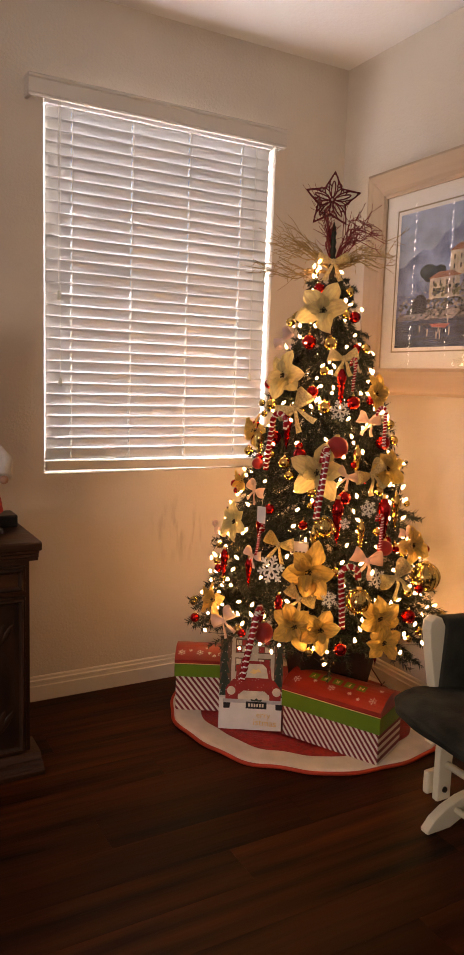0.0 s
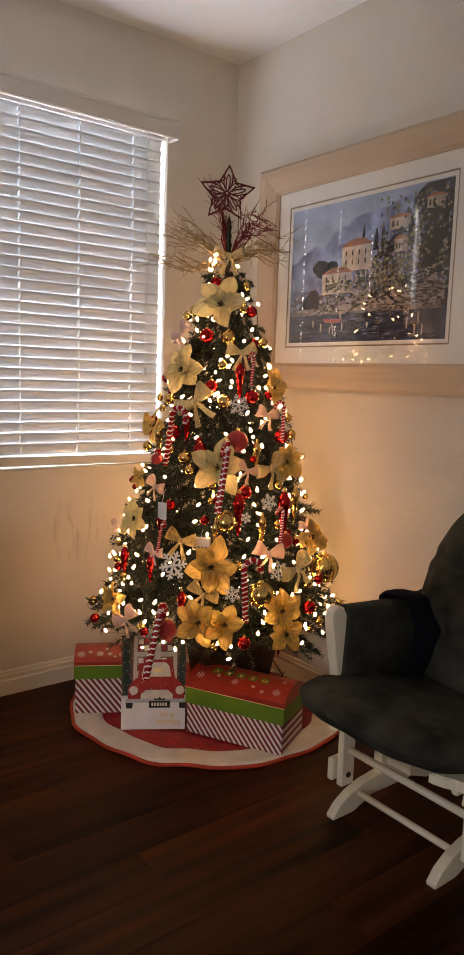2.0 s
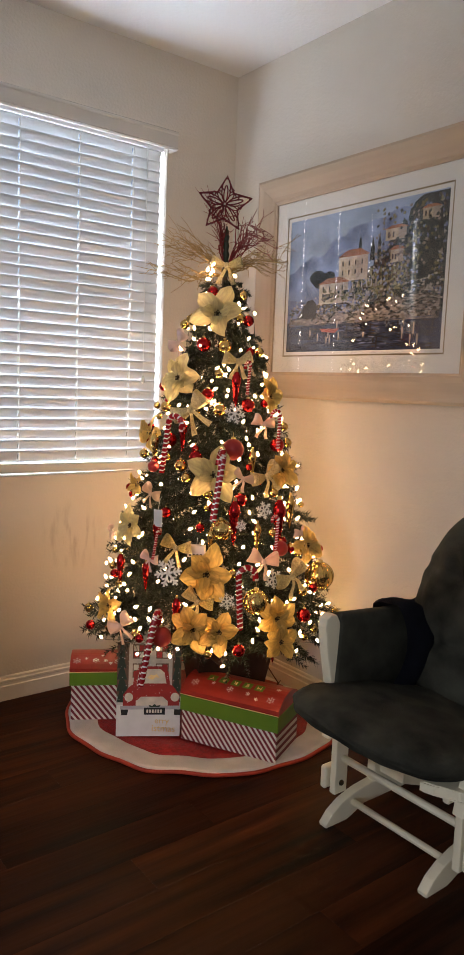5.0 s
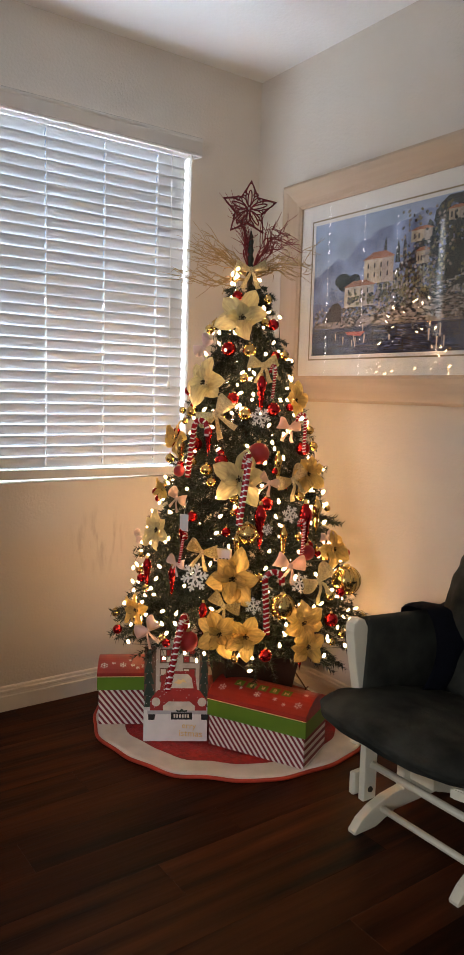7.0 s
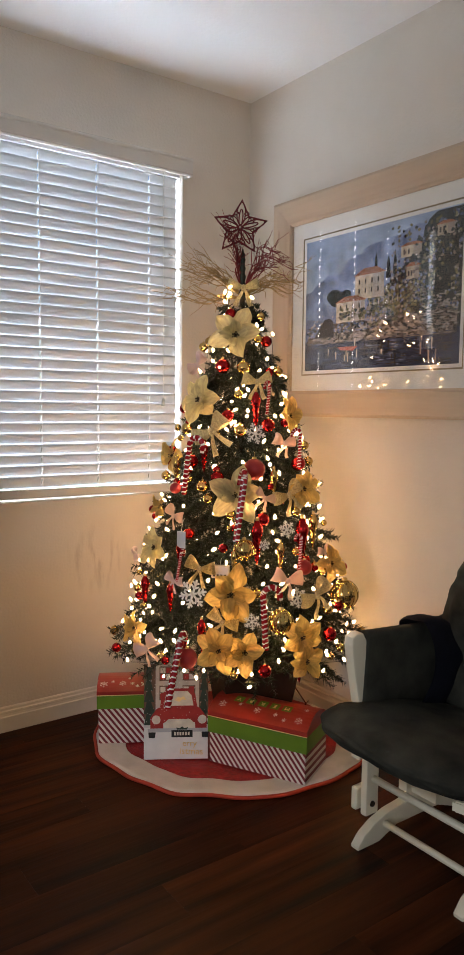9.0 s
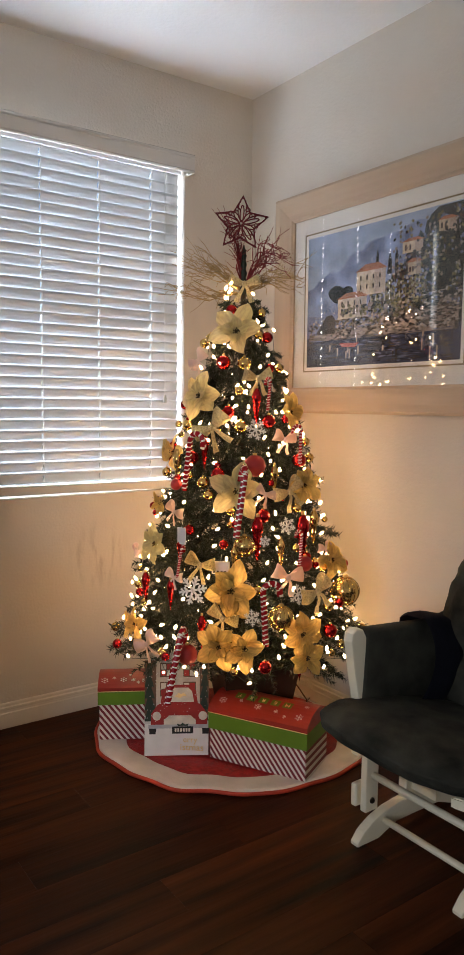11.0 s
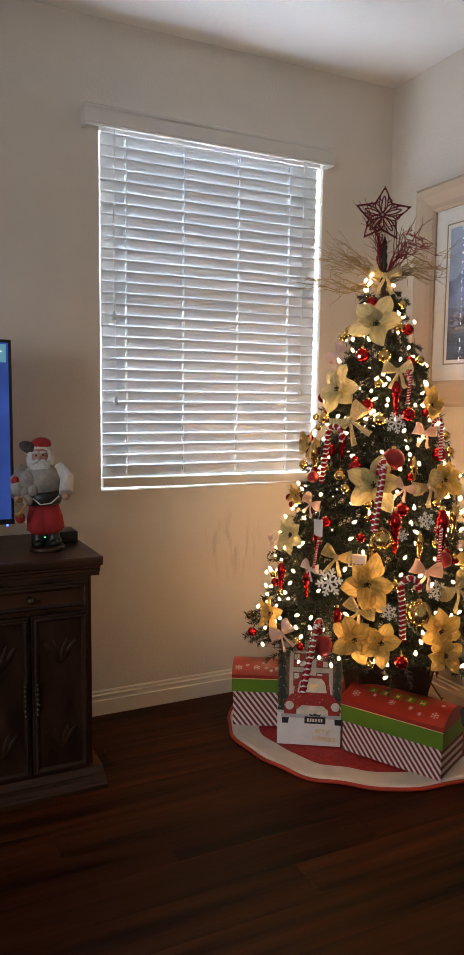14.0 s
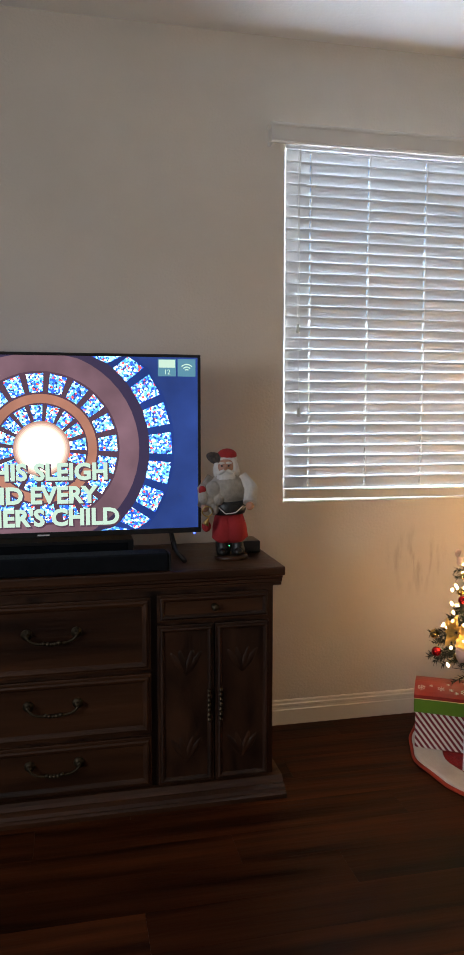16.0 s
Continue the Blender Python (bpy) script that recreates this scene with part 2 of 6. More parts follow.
def thing(name, m, label, category, group="", kind=""):
    ob = new(name)
    ob.empty_display_size = 0.1
    ob.matrix_basis = m
    return tagged(ob, label, category, group, kind)


def box(bm, lo, hi, bevel=0.0, seg=2, index=0, m=None):
    c, s = [(a + b) / 2 for a, b in zip(lo, hi)], [b - a for a, b in zip(lo, hi)]
    r = bmesh.ops.create_cube(bm, size=1, matrix=(m or Matrix()) @ Matrix.LocRotScale(c, None, s))
    faces = {f for v in r["verts"] for f in v.link_faces}
    if bevel:
        e = list({e for v in r["verts"] for e in v.link_edges})
        faces |= set(bmesh.ops.bevel(bm, geom=e, offset=bevel, segments=seg, profile=0.6, affect="EDGES", clamp_overlap=True)["faces"])
    for f in faces:
        if f.is_valid:
            f.material_index = index
    return bm


def cube(lo, hi, bevel=0.0, seg=2):
    return box(bmesh.new(), lo, hi, bevel, seg)


def lathe(bm, profile, seg=16, m=None, index=0):
    """Turns (radius, height) pairs about z."""
    m = m or Matrix()
    rings = []
    for r, z in profile:
        rings.append([bm.verts.new(m @ Vector((max(r, 1e-5) * math.cos(2 * math.pi * k / seg), max(r, 1e-5) * math.sin(2 * math.pi * k / seg), z))) for k in range(seg)])
    for a, b in zip(rings, rings[1:]):
        for k in range(seg):
            f = bm.faces.new((a[k], a[(k + 1) % seg], b[(k + 1) % seg], b[k]))
            f.smooth, f.material_index = True, index
    for ring, flip in ((rings[0], True), (rings[-1], False)):
        f = bm.faces.new(ring[::-1] if flip else ring)
        f.material_index = index
    return bm


def tube(bm, points, radius, seg=6, index=0, closed=False, taper=1.0):
    """A round bar along points."""
    pts = [Vector(p) for p in points]
    rings, n = [], len(pts)
    ref = Vector((0.13, 0.31, 0.94))
    for i, p in enumerate(pts):
        a, b = (pts[(i - 1) % n], pts[(i + 1) % n]) if closed else (pts[max(i - 1, 0)], pts[min(i + 1, n - 1)])
        d = (b - a).normalized()
        s = d.cross(ref)
        s = s.normalized() if s.length > 1e-4 else d.orthogonal().normalized()
        u = s.cross(d)
        r = radius * (1 + (taper - 1) * i / max(1, n - 1))
        rings.append([bm.verts.new(p + r * (math.cos(2 * math.pi * k / seg) * s + math.sin(2 * math.pi * k / seg) * u)) for k in range(seg)])
    pairs = list(zip(rings, rings[1:])) + ([(rings[-1], rings[0])] if closed else [])
    for a, b in pairs:
        for k in range(seg):
            f = bm.faces.new((a[k], a[(k + 1) % seg], b[(k + 1) % seg], b[k]))
            f.smooth, f.material_index = True, index
    if not closed:
        bm.faces.new(rings[0][::-1]).material_index = index
        bm.faces.new(rings[-1]).material_index = index
    return bm


def prism(bm, outline, y0, y1, bevel=0.0, index=0, m=None):
    """An outline in x and z, drawn out along y."""
    m = m or Matrix()
    a = [bm.verts.new(m @ Vector((x, y0, z))) for x, z in outline]
    b = [bm.verts.new(m @ Vector((x, y1, z))) for x, z in outline]
    fs = [bm.faces.new(a), bm.faces.new(b[::-1])]
    for k in range(len(a)):
        fs.append(bm.faces.new((a[k], b[k], b[(k + 1) % len(a)], a[(k + 1) % len(a)])))
    bmesh.ops.recalc_face_normals(bm, faces=fs)
    for f in fs:
        f.material_index = index
    if bevel:
        e = list({e for f in fs[:2] for e in f.edges})
        bmesh.ops.bevel(bm, geom=e, offset=bevel, segments=2, profile=0.6, affect="EDGES", clamp_overlap=True)
    return bm


def flat(bm, outline, y, index=0):
    """A flat printed shape in x and z, facing -y."""
    f = bm.faces.new([bm.verts.new((x, y, z)) for x, z in outline])
    f.normal_update()
    if f.normal.y > 0:
        f.normal_flip()
    f.material_index = index
    return bm


def sweep(bm, profile, path, index=0):
    """Butts a (out, up) profile along straight runs: path rows of (start, end, outward)."""
    for a, b, o in path:
        a, b, o = Vector(a), Vector(b), Vector(o)
        va = [bm.verts.new(a + o * u + Vector((0, 0, w))) for u, w in profile]
        vb = [bm.verts.new(b + o * u + Vector((0, 0, w))) for u, w in profile]
        fs = [bm.faces.new(va), bm.faces.new(vb[::-1])]
        for k in range(len(va)):
            fs.append(bm.faces.new((va[k], vb[k], vb[(k + 1) % len(va)], va[(k + 1) % len(va)])))
        bmesh.ops.recalc_face_normals(bm, faces=fs)
    return bm


def lettering(name, text, size, material, parent, m, label="", depth=0.0004, bold=0.0, align="CENTER"):
    """Writing in the built-in font, as a mesh. It reads in x and z, facing -y."""
    c = bpy.data.curves.new(name, "FONT")
    c.offset = bold
    c.body, c.size, c.extrude, c.align_x, c.align_y, c.resolution_u = text, size, depth, align, "CENTER", 3
    o = new(name, c)
    me = bpy.data.meshes.new_from_object(o.evaluated_get(bpy.context.evaluated_depsgraph_get()))
    bpy.data.objects.remove(o)
    me.materials.append(material)
    me.transform(pose(0, 0, 0, 90, 0, 0))
    ob = new(name, me)
    ob.parent, ob.matrix_basis = parent, m
    return tagged(ob, label)


# ---- the room ----
def structure(name, bm, material, label, category):
    return tagged(link(name, bm, material), label, category, kind="structure")


b = bmesh.new()
box(b, (XW - T, YN, -0.1), (WX0, YN + T, H))
box(b, (WX1, YN, -0.1), (XE + T, YN + T, H))
box(b, (WX0, YN, -0.1), (WX1, YN + T, WZ0))
box(b, (WX0, YN, WZ1), (WX1, YN + T, H))
structure("wall_north", b, WALL_RUBBED, "cream painted wall with light orange-peel texture round a window", "wall")
structure("wall_east", cube((XE, YS, -0.1), (XE + T, YN, H)), WALL, "cream painted wall with light orange-peel texture behind a tree", "wall")
structure("wall_south", cube((XW - T, YS - T, -0.1), (XE + T, YS, H)), WALL, "plain cream painted wall", "wall")
# the gap in this unseen wall is added to let the fill lamp in
b = bmesh.new()
for lo, hi in (((XW - T, YS, -0.1), (XW, -0.95, H)), ((XW - T, 0.55, -0.1), (XW, YN, H)), ((XW - T, -0.95, -0.1), (XW, 0.55, 0.95)), ((XW - T, -0.95, 2.25), (XW, 0.55, H))):
    box(b, lo, hi)
structure("wall_west", b, WALL, "plain cream painted wall with an added opening for the fill lamp", "wall")
structure("ceiling", cube((XW - T, YS - T, H), (XE + T, YN + T, H + 0.12)), CEIL, "white painted flat ceiling", "ceiling")
floor = structure("floor", cube((XW, YS, -0.1), (XE, YN, -0.008)), PLANK, "dark walnut-look plank floor", "floor")
BASE = [(0, 0), (0.014, 0), (0.014, 0.062), (0.0105, 0.066), (0.0105, 0.076), (0.012, 0.079), (0.012, 0.086), (0.007, 0.090), (0.007, 0.099), (0.004, 0.104), (0, 0.104)]
structure("baseboard", sweep(bmesh.new(), BASE, [((XW, YN, 0), (XE, YN, 0), (0, -1, 0)), ((XE, YN - 0.014, 0), (XE, YS, 0), (-1, 0, 0)),
                                               ((XW, YS, 0), (XW, YN - 0.014, 0), (1, 0, 0)), ((XE - 0.014, YS, 0), (XW + 0.014, YS, 0), (0, 1, 0))]),
          TRIM, "cream moulded baseboard with stepped top edge", "baseboard")

# ---- window and blind ----
win = thing("window_1", pose(WX0, YN + 0.085, WZ0), "white vinyl window behind a closed blind", "window", kind="structure")
ww, wh = WX1 - WX0, WZ1 - WZ0
fb = bmesh.new()
for lo, hi in (((0, 0, 0), (0.04, 0.05, wh)), ((ww - 0.04, 0, 0), (ww, 0.05, wh)), ((0.04, 0, 0), (ww - 0.04, 0.05, 0.04)), ((0.04, 0, wh - 0.04), (ww - 0.04, 0.05, wh)), ((0.04, 0.005, wh * 0.5 - 0.02), (ww - 0.04, 0.045, wh * 0.5 + 0.02))):
    box(fb, lo, hi, 0.002, 1)
part("window_frame", fb, VINYL, win)
for z0, z1 in ((0.04, wh * 0.5 - 0.02), (wh * 0.5 + 0.02, wh - 0.04)):
    pane = part("pane", cube((0.04, 0.022, z0), (ww - 0.04, 0.026, z1)), GLASS, win)
    pane.visible_shadow = False

blind = thing("window_blind", pose(0, YN + 0.036, 0), "white horizontal slat blind tilted nearly shut, daylight between slats", "blind")
part("headrail", cube((WX0 + 0.008, -0.022, 2.3655), (WX1 - 0.008, 0.022, 2.435), 0.002), VINYL, blind)
vb = bmesh.new()
VAL = [(0, 0), (0.012, 0), (0.015, 0.006), (0.012, 0.012), (0.012, 0.060), (0.016, 0.066), (0.016, 0.074), (0.011, 0.078), (0, 0.078)]
sweep(vb, VAL, [((1.166, -0.084, 2.358), (2.288, -0.084, 2.358), (0, -1, 0)), ((1.178, -0.037, 2.358), (1.178, -0.084, 2.358), (-1, 0, 0)), ((2.276, -0.084, 2.358), (2.276, -0.037, 2.358), (1, 0, 0))])
part("valance", vb, VALANCE, blind, "moulded white valance board")
PITCH, SLATS = 0.0440, 31
CORDS = (0.105, 0.355, 0.61, 0.86)
sx0, sx1 = WX0 + 0.014, WX1 - 0.014
SL = sx1 - sx0
sb = bmesh.new()
prof = [(-0.025, 0.0), (-0.0125, 0.0016), (0, 0.0022), (0.0125, 0.0016), (0.025, 0.0)]
cuts = [0.0] + [q for f in CORDS for q in (SL * f - 0.003, SL * f + 0.003)] + [SL]      # a slot in each slat where the cords pass
top = [[sb.verts.new((x, u, w + 0.0014)) for u, w in prof] for x in cuts]
bot = [[sb.verts.new((x, u, w - 0.0014)) for u, w in prof] for x in cuts]
for c in range(len(cuts) - 1):
    for k in range(4):
        if c % 2 and k in (1, 2):
            continue
        sb.faces.new((top[c][k], top[c + 1][k], top[c + 1][k + 1], top[c][k + 1])).smooth = True
        sb.faces.new((bot[c][k], bot[c][k + 1], bot[c + 1][k + 1], bot[c + 1][k])).smooth = True
    for k in (0, 4):
        sb.faces.new((top[c][k], bot[c][k], bot[c + 1][k], top[c + 1][k]))
for i in (0, -1):
    sb.faces.new(top[i] + bot[i][::-1])
bmesh.ops.recalc_face_normals(sb, faces=sb.faces)
TILT_SLAT = -74.5
z_first = 1.022
slat = part("slat", sb, SLAT, blind)
rnd = random.Random(5)
slat.matrix_basis = pose(sx0, 0, z_first, TILT_SLAT)
for k in range(1, SLATS):
    share("slat", slat, blind, pose(sx0, 0, z_first + k * PITCH, TILT_SLAT + rnd.uniform(-0.2, 0.2)))
rail = part("bottom_rail", cube((0, -0.020, -0.021), (SL, 0.020, 0.018), 0.004), VALANCE, blind)
rail.matrix_basis = pose(sx0, 0, 0.979, 0, 0.55, 0)
for f in CORDS:
    x = sx0 + SL * f
    lb = bmesh.new()
    tube(lb, [(x, -0.0135, 0.97), (x, -0.0135, 2.39)], 0.0012, 4)
    tube(lb, [(x, 0.0150, 0.97), (x, 0.0150, 2.39)], 0.0012, 4)
    for k in range(SLATS):
        tube(lb, [(x, -0.0135, z_first + k * PITCH + 0.012), (x, 0.0150, z_first + k * PITCH - 0.03)], 0.0008, 4)
    part("ladder_cord", lb, CORD, blind)
for x, zs in ((sx0 + 0.045, (1.64, 1.30)), (sx1 - 0.085, (1.345,))):
    for j, z in enumerate(zs):
        xx = x + 0.006 * j
        cord = part("lift_cord", tube(bmesh.new(), [(xx, -0.034, 2.39), (xx, -0.033, 1.9), (xx + 0.001, -0.034, z + 0.03)], 0.0012, 4), CORD, blind)
        part("tassel", lathe(bmesh.new(), [(0.003, 0.032), (0.006, 0.026), (0.0085, 0.008), (0.0085, 0), (0.006, -0.003)], 10, pose(xx + 0.001, -0.034, z)), CLEAR, blind, "clear plastic cord tassel")

# ---- picture on the wall ----
pic = thing("framed_picture", pose(XE - 0.002, 2.350, 1.776, 0, 0, -90), "large landscape print of a lakeside villa in a wide pickled-oak frame", "picture")
PW, PH, FW = 1.222, 0.945, 0.112
FP = [(0, 0), (0, -0.040), (0.012, -0.046), (0.040, -0.042), (0.080, -0.030), (0.098, -0.028), (0.104, -0.022), (0.112, -0.020), (0.112, -0.008), (0.10, 0)]
for k in range(4):
    wide = k % 2 == 0
    hl, off = (PW / 2, PH / 2) if wide else (PH / 2, PW / 2)
    fb = bmesh.new()
    rows = [[fb.verts.new((s * (hl - u), y, off - u)) for u, y in FP] for s in (-1, 1)]
    fs = [fb.faces.new((rows[0][j], rows[1][j], rows[1][(j + 1) % len(FP)], rows[0][(j + 1) % len(FP)])) for j in range(len(FP))]
    fs += [fb.faces.new(rows[0]), fb.faces.new(rows[1][::-1])]
    bmesh.ops.recalc_face_normals(fb, faces=fs)
    side = part("frame_side", fb, OAK, pic)
    side.matrix_basis = pose(0, 0, 0, 0, 90 * k, 0)
mx, mz = PW / 2 - FW, PH / 2 - FW
ox, oz = 0.4295, 0.2955          # opening of the mat
cx, cz = -0.0055, 0.002
mb = bmesh.new()
for lo, hi in (((-mx, -0.012, cz + oz), (mx, -0.009, mz)), ((-mx, -0.012, -mz), (mx, -0.009, cz - oz)), ((-mx, -0.012, cz - oz), (cx - ox, -0.009, cz + oz)), ((cx + ox, -0.012, cz - oz), (mx, -0.009, cz + oz))):
    box(mb, lo, hi)
part("mat_board", mb, MATBOARD, pic, "cream mat board")
for k, (w0, w1, mt) in enumerate(((0.0, 0.006, GILT), (0.006, 0.020, MATBOARD))):
    mb = bmesh.new()
    a, c = (ox - w0, oz - w0), (ox - w1, oz - w1)
    y0, y1 = -0.0105 + 0.001 * k, -0.0080
    for lo, hi in (((cx - a[0], y0, cz + c[1]), (cx + a[0], y1, cz + a[1])), ((cx - a[0], y0, cz - a[1]), (cx + a[0], y1, cz - c[1])), ((cx - a[0], y0, cz - c[1]), (cx - c[0], y1, cz + c[1])), ((cx + c[0], y0, cz - c[1]), (cx + a[0], y1, cz + c[1]))):
        box(mb, lo, hi)
    part("inner_fillet" if k == 0 else "inner_mat", mb, mt, pic)
pw, ph = 2 * (ox - 0.019), 2 * (oz - 0.019)


def pt(u, v):
    return cx - pw / 2 + u * pw, cz - ph / 2 + v * ph


def ink(name, c, var=0.3, scale=14, stretch=(1, 1, 1)):
    return mat("print_" + name, c, 0.7, 0, var, scale, 0.0, 80, stretch)


def ragged(u0, v0, u1, v1, depth, n, seed):
    """A broken line from one point to another."""
    r = random.Random(seed)
    return [(u0 + (u1 - u0) * k / n, v0 + (v1 - v0) * k / n + (r.uniform(-depth, depth) if 0 < k < n else 0)) for k in range(n + 1)]


def printed(name, outline, material, level):
    return part(name, flat(bmesh.new(), [pt(u, v) for u, v in outline], -0.0084 - 0.00002 * level), material, pic)


S_SKY, S_FAR, S_MID = ink("sky", (0.32, 0.41, 0.58), 0.3, 7), ink("far_hills", (0.19, 0.25, 0.43), 0.45, 14), ink("near_hills", (0.14, 0.165, 0.29), 0.5, 18)
S_TREE, S_OLIVE, S_ROCK = ink("dark_trees", (0.030, 0.042, 0.045), 0.8, 30), ink("olive_bushes", (0.16, 0.14, 0.07), 0.6, 45), ink("rocks", (0.22, 0.18, 0.165), 0.7, 40)
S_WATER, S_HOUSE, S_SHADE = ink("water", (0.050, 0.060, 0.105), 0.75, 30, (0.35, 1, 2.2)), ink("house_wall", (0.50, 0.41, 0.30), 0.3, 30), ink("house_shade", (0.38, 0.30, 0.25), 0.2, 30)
S_ROOF, S_DARK, S_BOAT, S_PALE = ink("roof", (0.38, 0.15, 0.085), 0.25, 40), ink("window_dark", (0.05, 0.04, 0.04), 0.3, 30), ink("boat", (0.45, 0.10, 0.08), 0.2, 30), ink("pale_stone", (0.36, 0.33, 0.31), 0.5, 45)
printed("printed_sky", [(0, 0), (1, 0), (1, 1), (0, 1)], S_SKY, 0)
printed("printed_hill", [(0, 0.2)] + [(1, 0.2), (1, 0.86)] + ragged(0.86, 0.95, 0.42, 0.86, 0.02, 8, 1) + ragged(0.40, 0.82, 0.0, 0.60, 0.03, 9, 2), S_FAR, 1)
printed("printed_hill", [(0, 0.2), (0.9, 0.2)] + ragged(0.86, 0.70, 0.30, 0.45, 0.03, 9, 3) + ragged(0.28, 0.44, 0.0, 0.40, 0.03, 7, 4), S_MID, 2)
printed("printed_slope", [(0.60, 0.2), (1, 0.2), (1, 0.99)] + ragged(0.86, 0.99, 0.56, 0.55, 0.035, 26, 5), S_TREE, 3)
printed("printed_water", [(0, 0), (1, 0), (1, 0.24), (0, 0.22)], S_WATER, 4)
printed("printed_shore", [(0.02, 0.20), (0.98, 0.20)] + ragged(0.98, 0.40, 0.62, 0.34, 0.04, 9, 6) + ragged(0.60, 0.36, 0.02, 0.26, 0.03, 12, 7), S_ROCK, 5)
rp = random.Random(11)


def strokes(name, rows, materials):
    """Many small brush strokes of one layer: rows of u, v, width, height, ink."""
    bm = bmesh.new()
    for i, (u, v, w, h, k) in enumerate(rows):
        pts = [pt(min(0.996, max(0.004, u + w * rp.uniform(0.35, 1.25) * math.cos(0.785 * j + 0.3))), min(0.996, max(0.004, v + h * rp.uniform(0.35, 1.25) * math.sin(0.785 * j + 0.3)))) for j in range(8)]
        flat(bm, pts, -0.00855 - 0.0000015 * (i % 300), k)
    return tagged(part(name, bm, materials, pic), kind="stuff")


U = rp.uniform
far = [(U(0, 0.55), 0.28 + 0.30 * U(0, 1) ** 1.6, 0.008, 0.006, (0, 1, 13, 0, 7)[i % 5]) for i in range(300)]
slope = [(0.56 + 0.43 * U(0, 1) ** 0.8, U(0.36, 0.97), 0.010, 0.013, (3, 0, 12, 4, 7, 0, 13, 9)[i % 8]) for i in range(620)]
slope = [q for q in slope if q[1] < 0.50 + 1.25 * (q[0] - 0.55) + 0.05]
terrace = [(U(0.78, 0.99), U(0.24, 0.50), 0.016, 0.007, (7, 9, 4, 7, 3)[i % 5]) for i in range(120)]
bank = [(U(0.02, 0.98), U(0.215, 0.36), 0.012, 0.010, (6, 9, 8, 9, 4, 10)[i % 6]) for i in range(380)]
ledge = [(U(0.38, 0.78), U(0.225, 0.305), 0.020, 0.008, (8, 6, 8, 9)[i % 4]) for i in range(110)]
bush = [(U(0.46, 0.80), U(0.40, 0.57), 0.011, 0.013, (5, 12, 5, 9, 12, 4)[i % 6]) for i in range(330)]
under = [(U(0.28, 0.72), U(0.30, 0.42), 0.009, 0.013, (9, 5, 8, 4, 9)[i % 5]) for i in range(200)]
lake = [(U(0.01, 0.99), U(0.01, 0.215), 0.026, 0.0035, (10, 11, 10, 9, 0, 11)[i % 6]) for i in range(330)]
INKS = [S_MID, S_FAR, S_SKY, S_TREE, S_TREE, S_OLIVE, S_ROCK, S_PALE, S_SHADE, ink("umber", (0.10, 0.07, 0.05), 0.5, 40), S_DARK, S_WATER, ink("pale_olive", (0.25, 0.225, 0.13), 0.5, 45), ink("blue_grey", (0.20, 0.25, 0.38), 0.5, 40)]
strokes("printed_strokes", far + slope + terrace + bank + ledge + under + bush + lake, INKS)
for k in range(26):                       # upright reflections in the water
    u, v, h = rp.uniform(0.08, 0.97), rp.uniform(0.05, 0.19), rp.uniform(0.03, 0.09)
    printed("printed_reflection", [(u, v - h / 2), (u + 0.006, v - h / 2), (u + 0.008, v + h / 2), (u - 0.002, v + h / 2)], S_DARK if k % 2 else S_SHADE, 32)
for u, v, w, h in ((0.88, 0.46, 0.030, 0.34), (0.92, 0.48, 0.022, 0.34), (0.96, 0.62, 0.02, 0.28), (0.58, 0.62, 0.016, 0.16), (0.50, 0.68, 0.012, 0.13), (0.62, 0.64, 0.012, 0.17)):
    printed("printed_cypress", [(u - w, v), (u + w, v), (u + w * 0.7, v + h * 0.6), (u, v + h), (u - w * 0.7, v + h * 0.6)], S_TREE, 32)
for k, (u, v, w, h) in enumerate(((0.24, 0.52, 0.05, 0.05), (0.30, 0.54, 0.04, 0.045))):          # round trees beside the villa
    printed("printed_tree", [(u + w * (1 + 0.12 * (j % 3)) * math.cos(0.524 * j), v + h * (1 + 0.1 * (j % 2)) * math.sin(0.524 * j)) for j in range(12)], S_TREE, 33)
printed("printed_boathouse", [(0.07, 0.25), (0.22, 0.25), (0.215, 0.36), (0.19, 0.39), (0.15, 0.385), (0.10, 0.30)], S_DARK, 33)
for u, v, w, h in ((0.365, 0.50, 0.19, 0.17), (0.235, 0.35, 0.20, 0.145), (0.86, 0.83, 0.09, 0.07), (0.655, 0.735, 0.12, 0.075), (0.69, 0.585, 0.075, 0.085)):
    printed("printed_house", [(u, v), (u + w, v), (u + w, v + h), (u, v + h)], S_HOUSE, 34)
    printed("printed_house_shade", [(u + w * 0.62, v), (u + w, v), (u + w, v + h), (u + w * 0.62, v + h)], S_SHADE, 35)
    printed("printed_roof", [(u - 0.012, v + h), (u + w + 0.012, v + h), (u + w * 0.74, v + h * 1.28), (u + w * 0.3, v + h * 1.28)], S_ROOF, 36)
    for j in range(2 if w < 0.15 else 4):
        for i in range(1 if w < 0.15 else 2):
            a, c, q = u + w * (0.12 + 0.22 * j), v + h * (0.25 + 0.38 * i), 0.009
            printed("printed_window", [(a, c), (a + q, c), (a + q, c + 0.035), (a, c + 0.035)], S_DARK, 37)
for k in range(9):
    a = 0.40 + 0.03 * k
    printed("printed_baluster", [(a, 0.44), (a + 0.006, 0.44), (a + 0.006, 0.49), (a, 0.49)], S_PALE, 38)
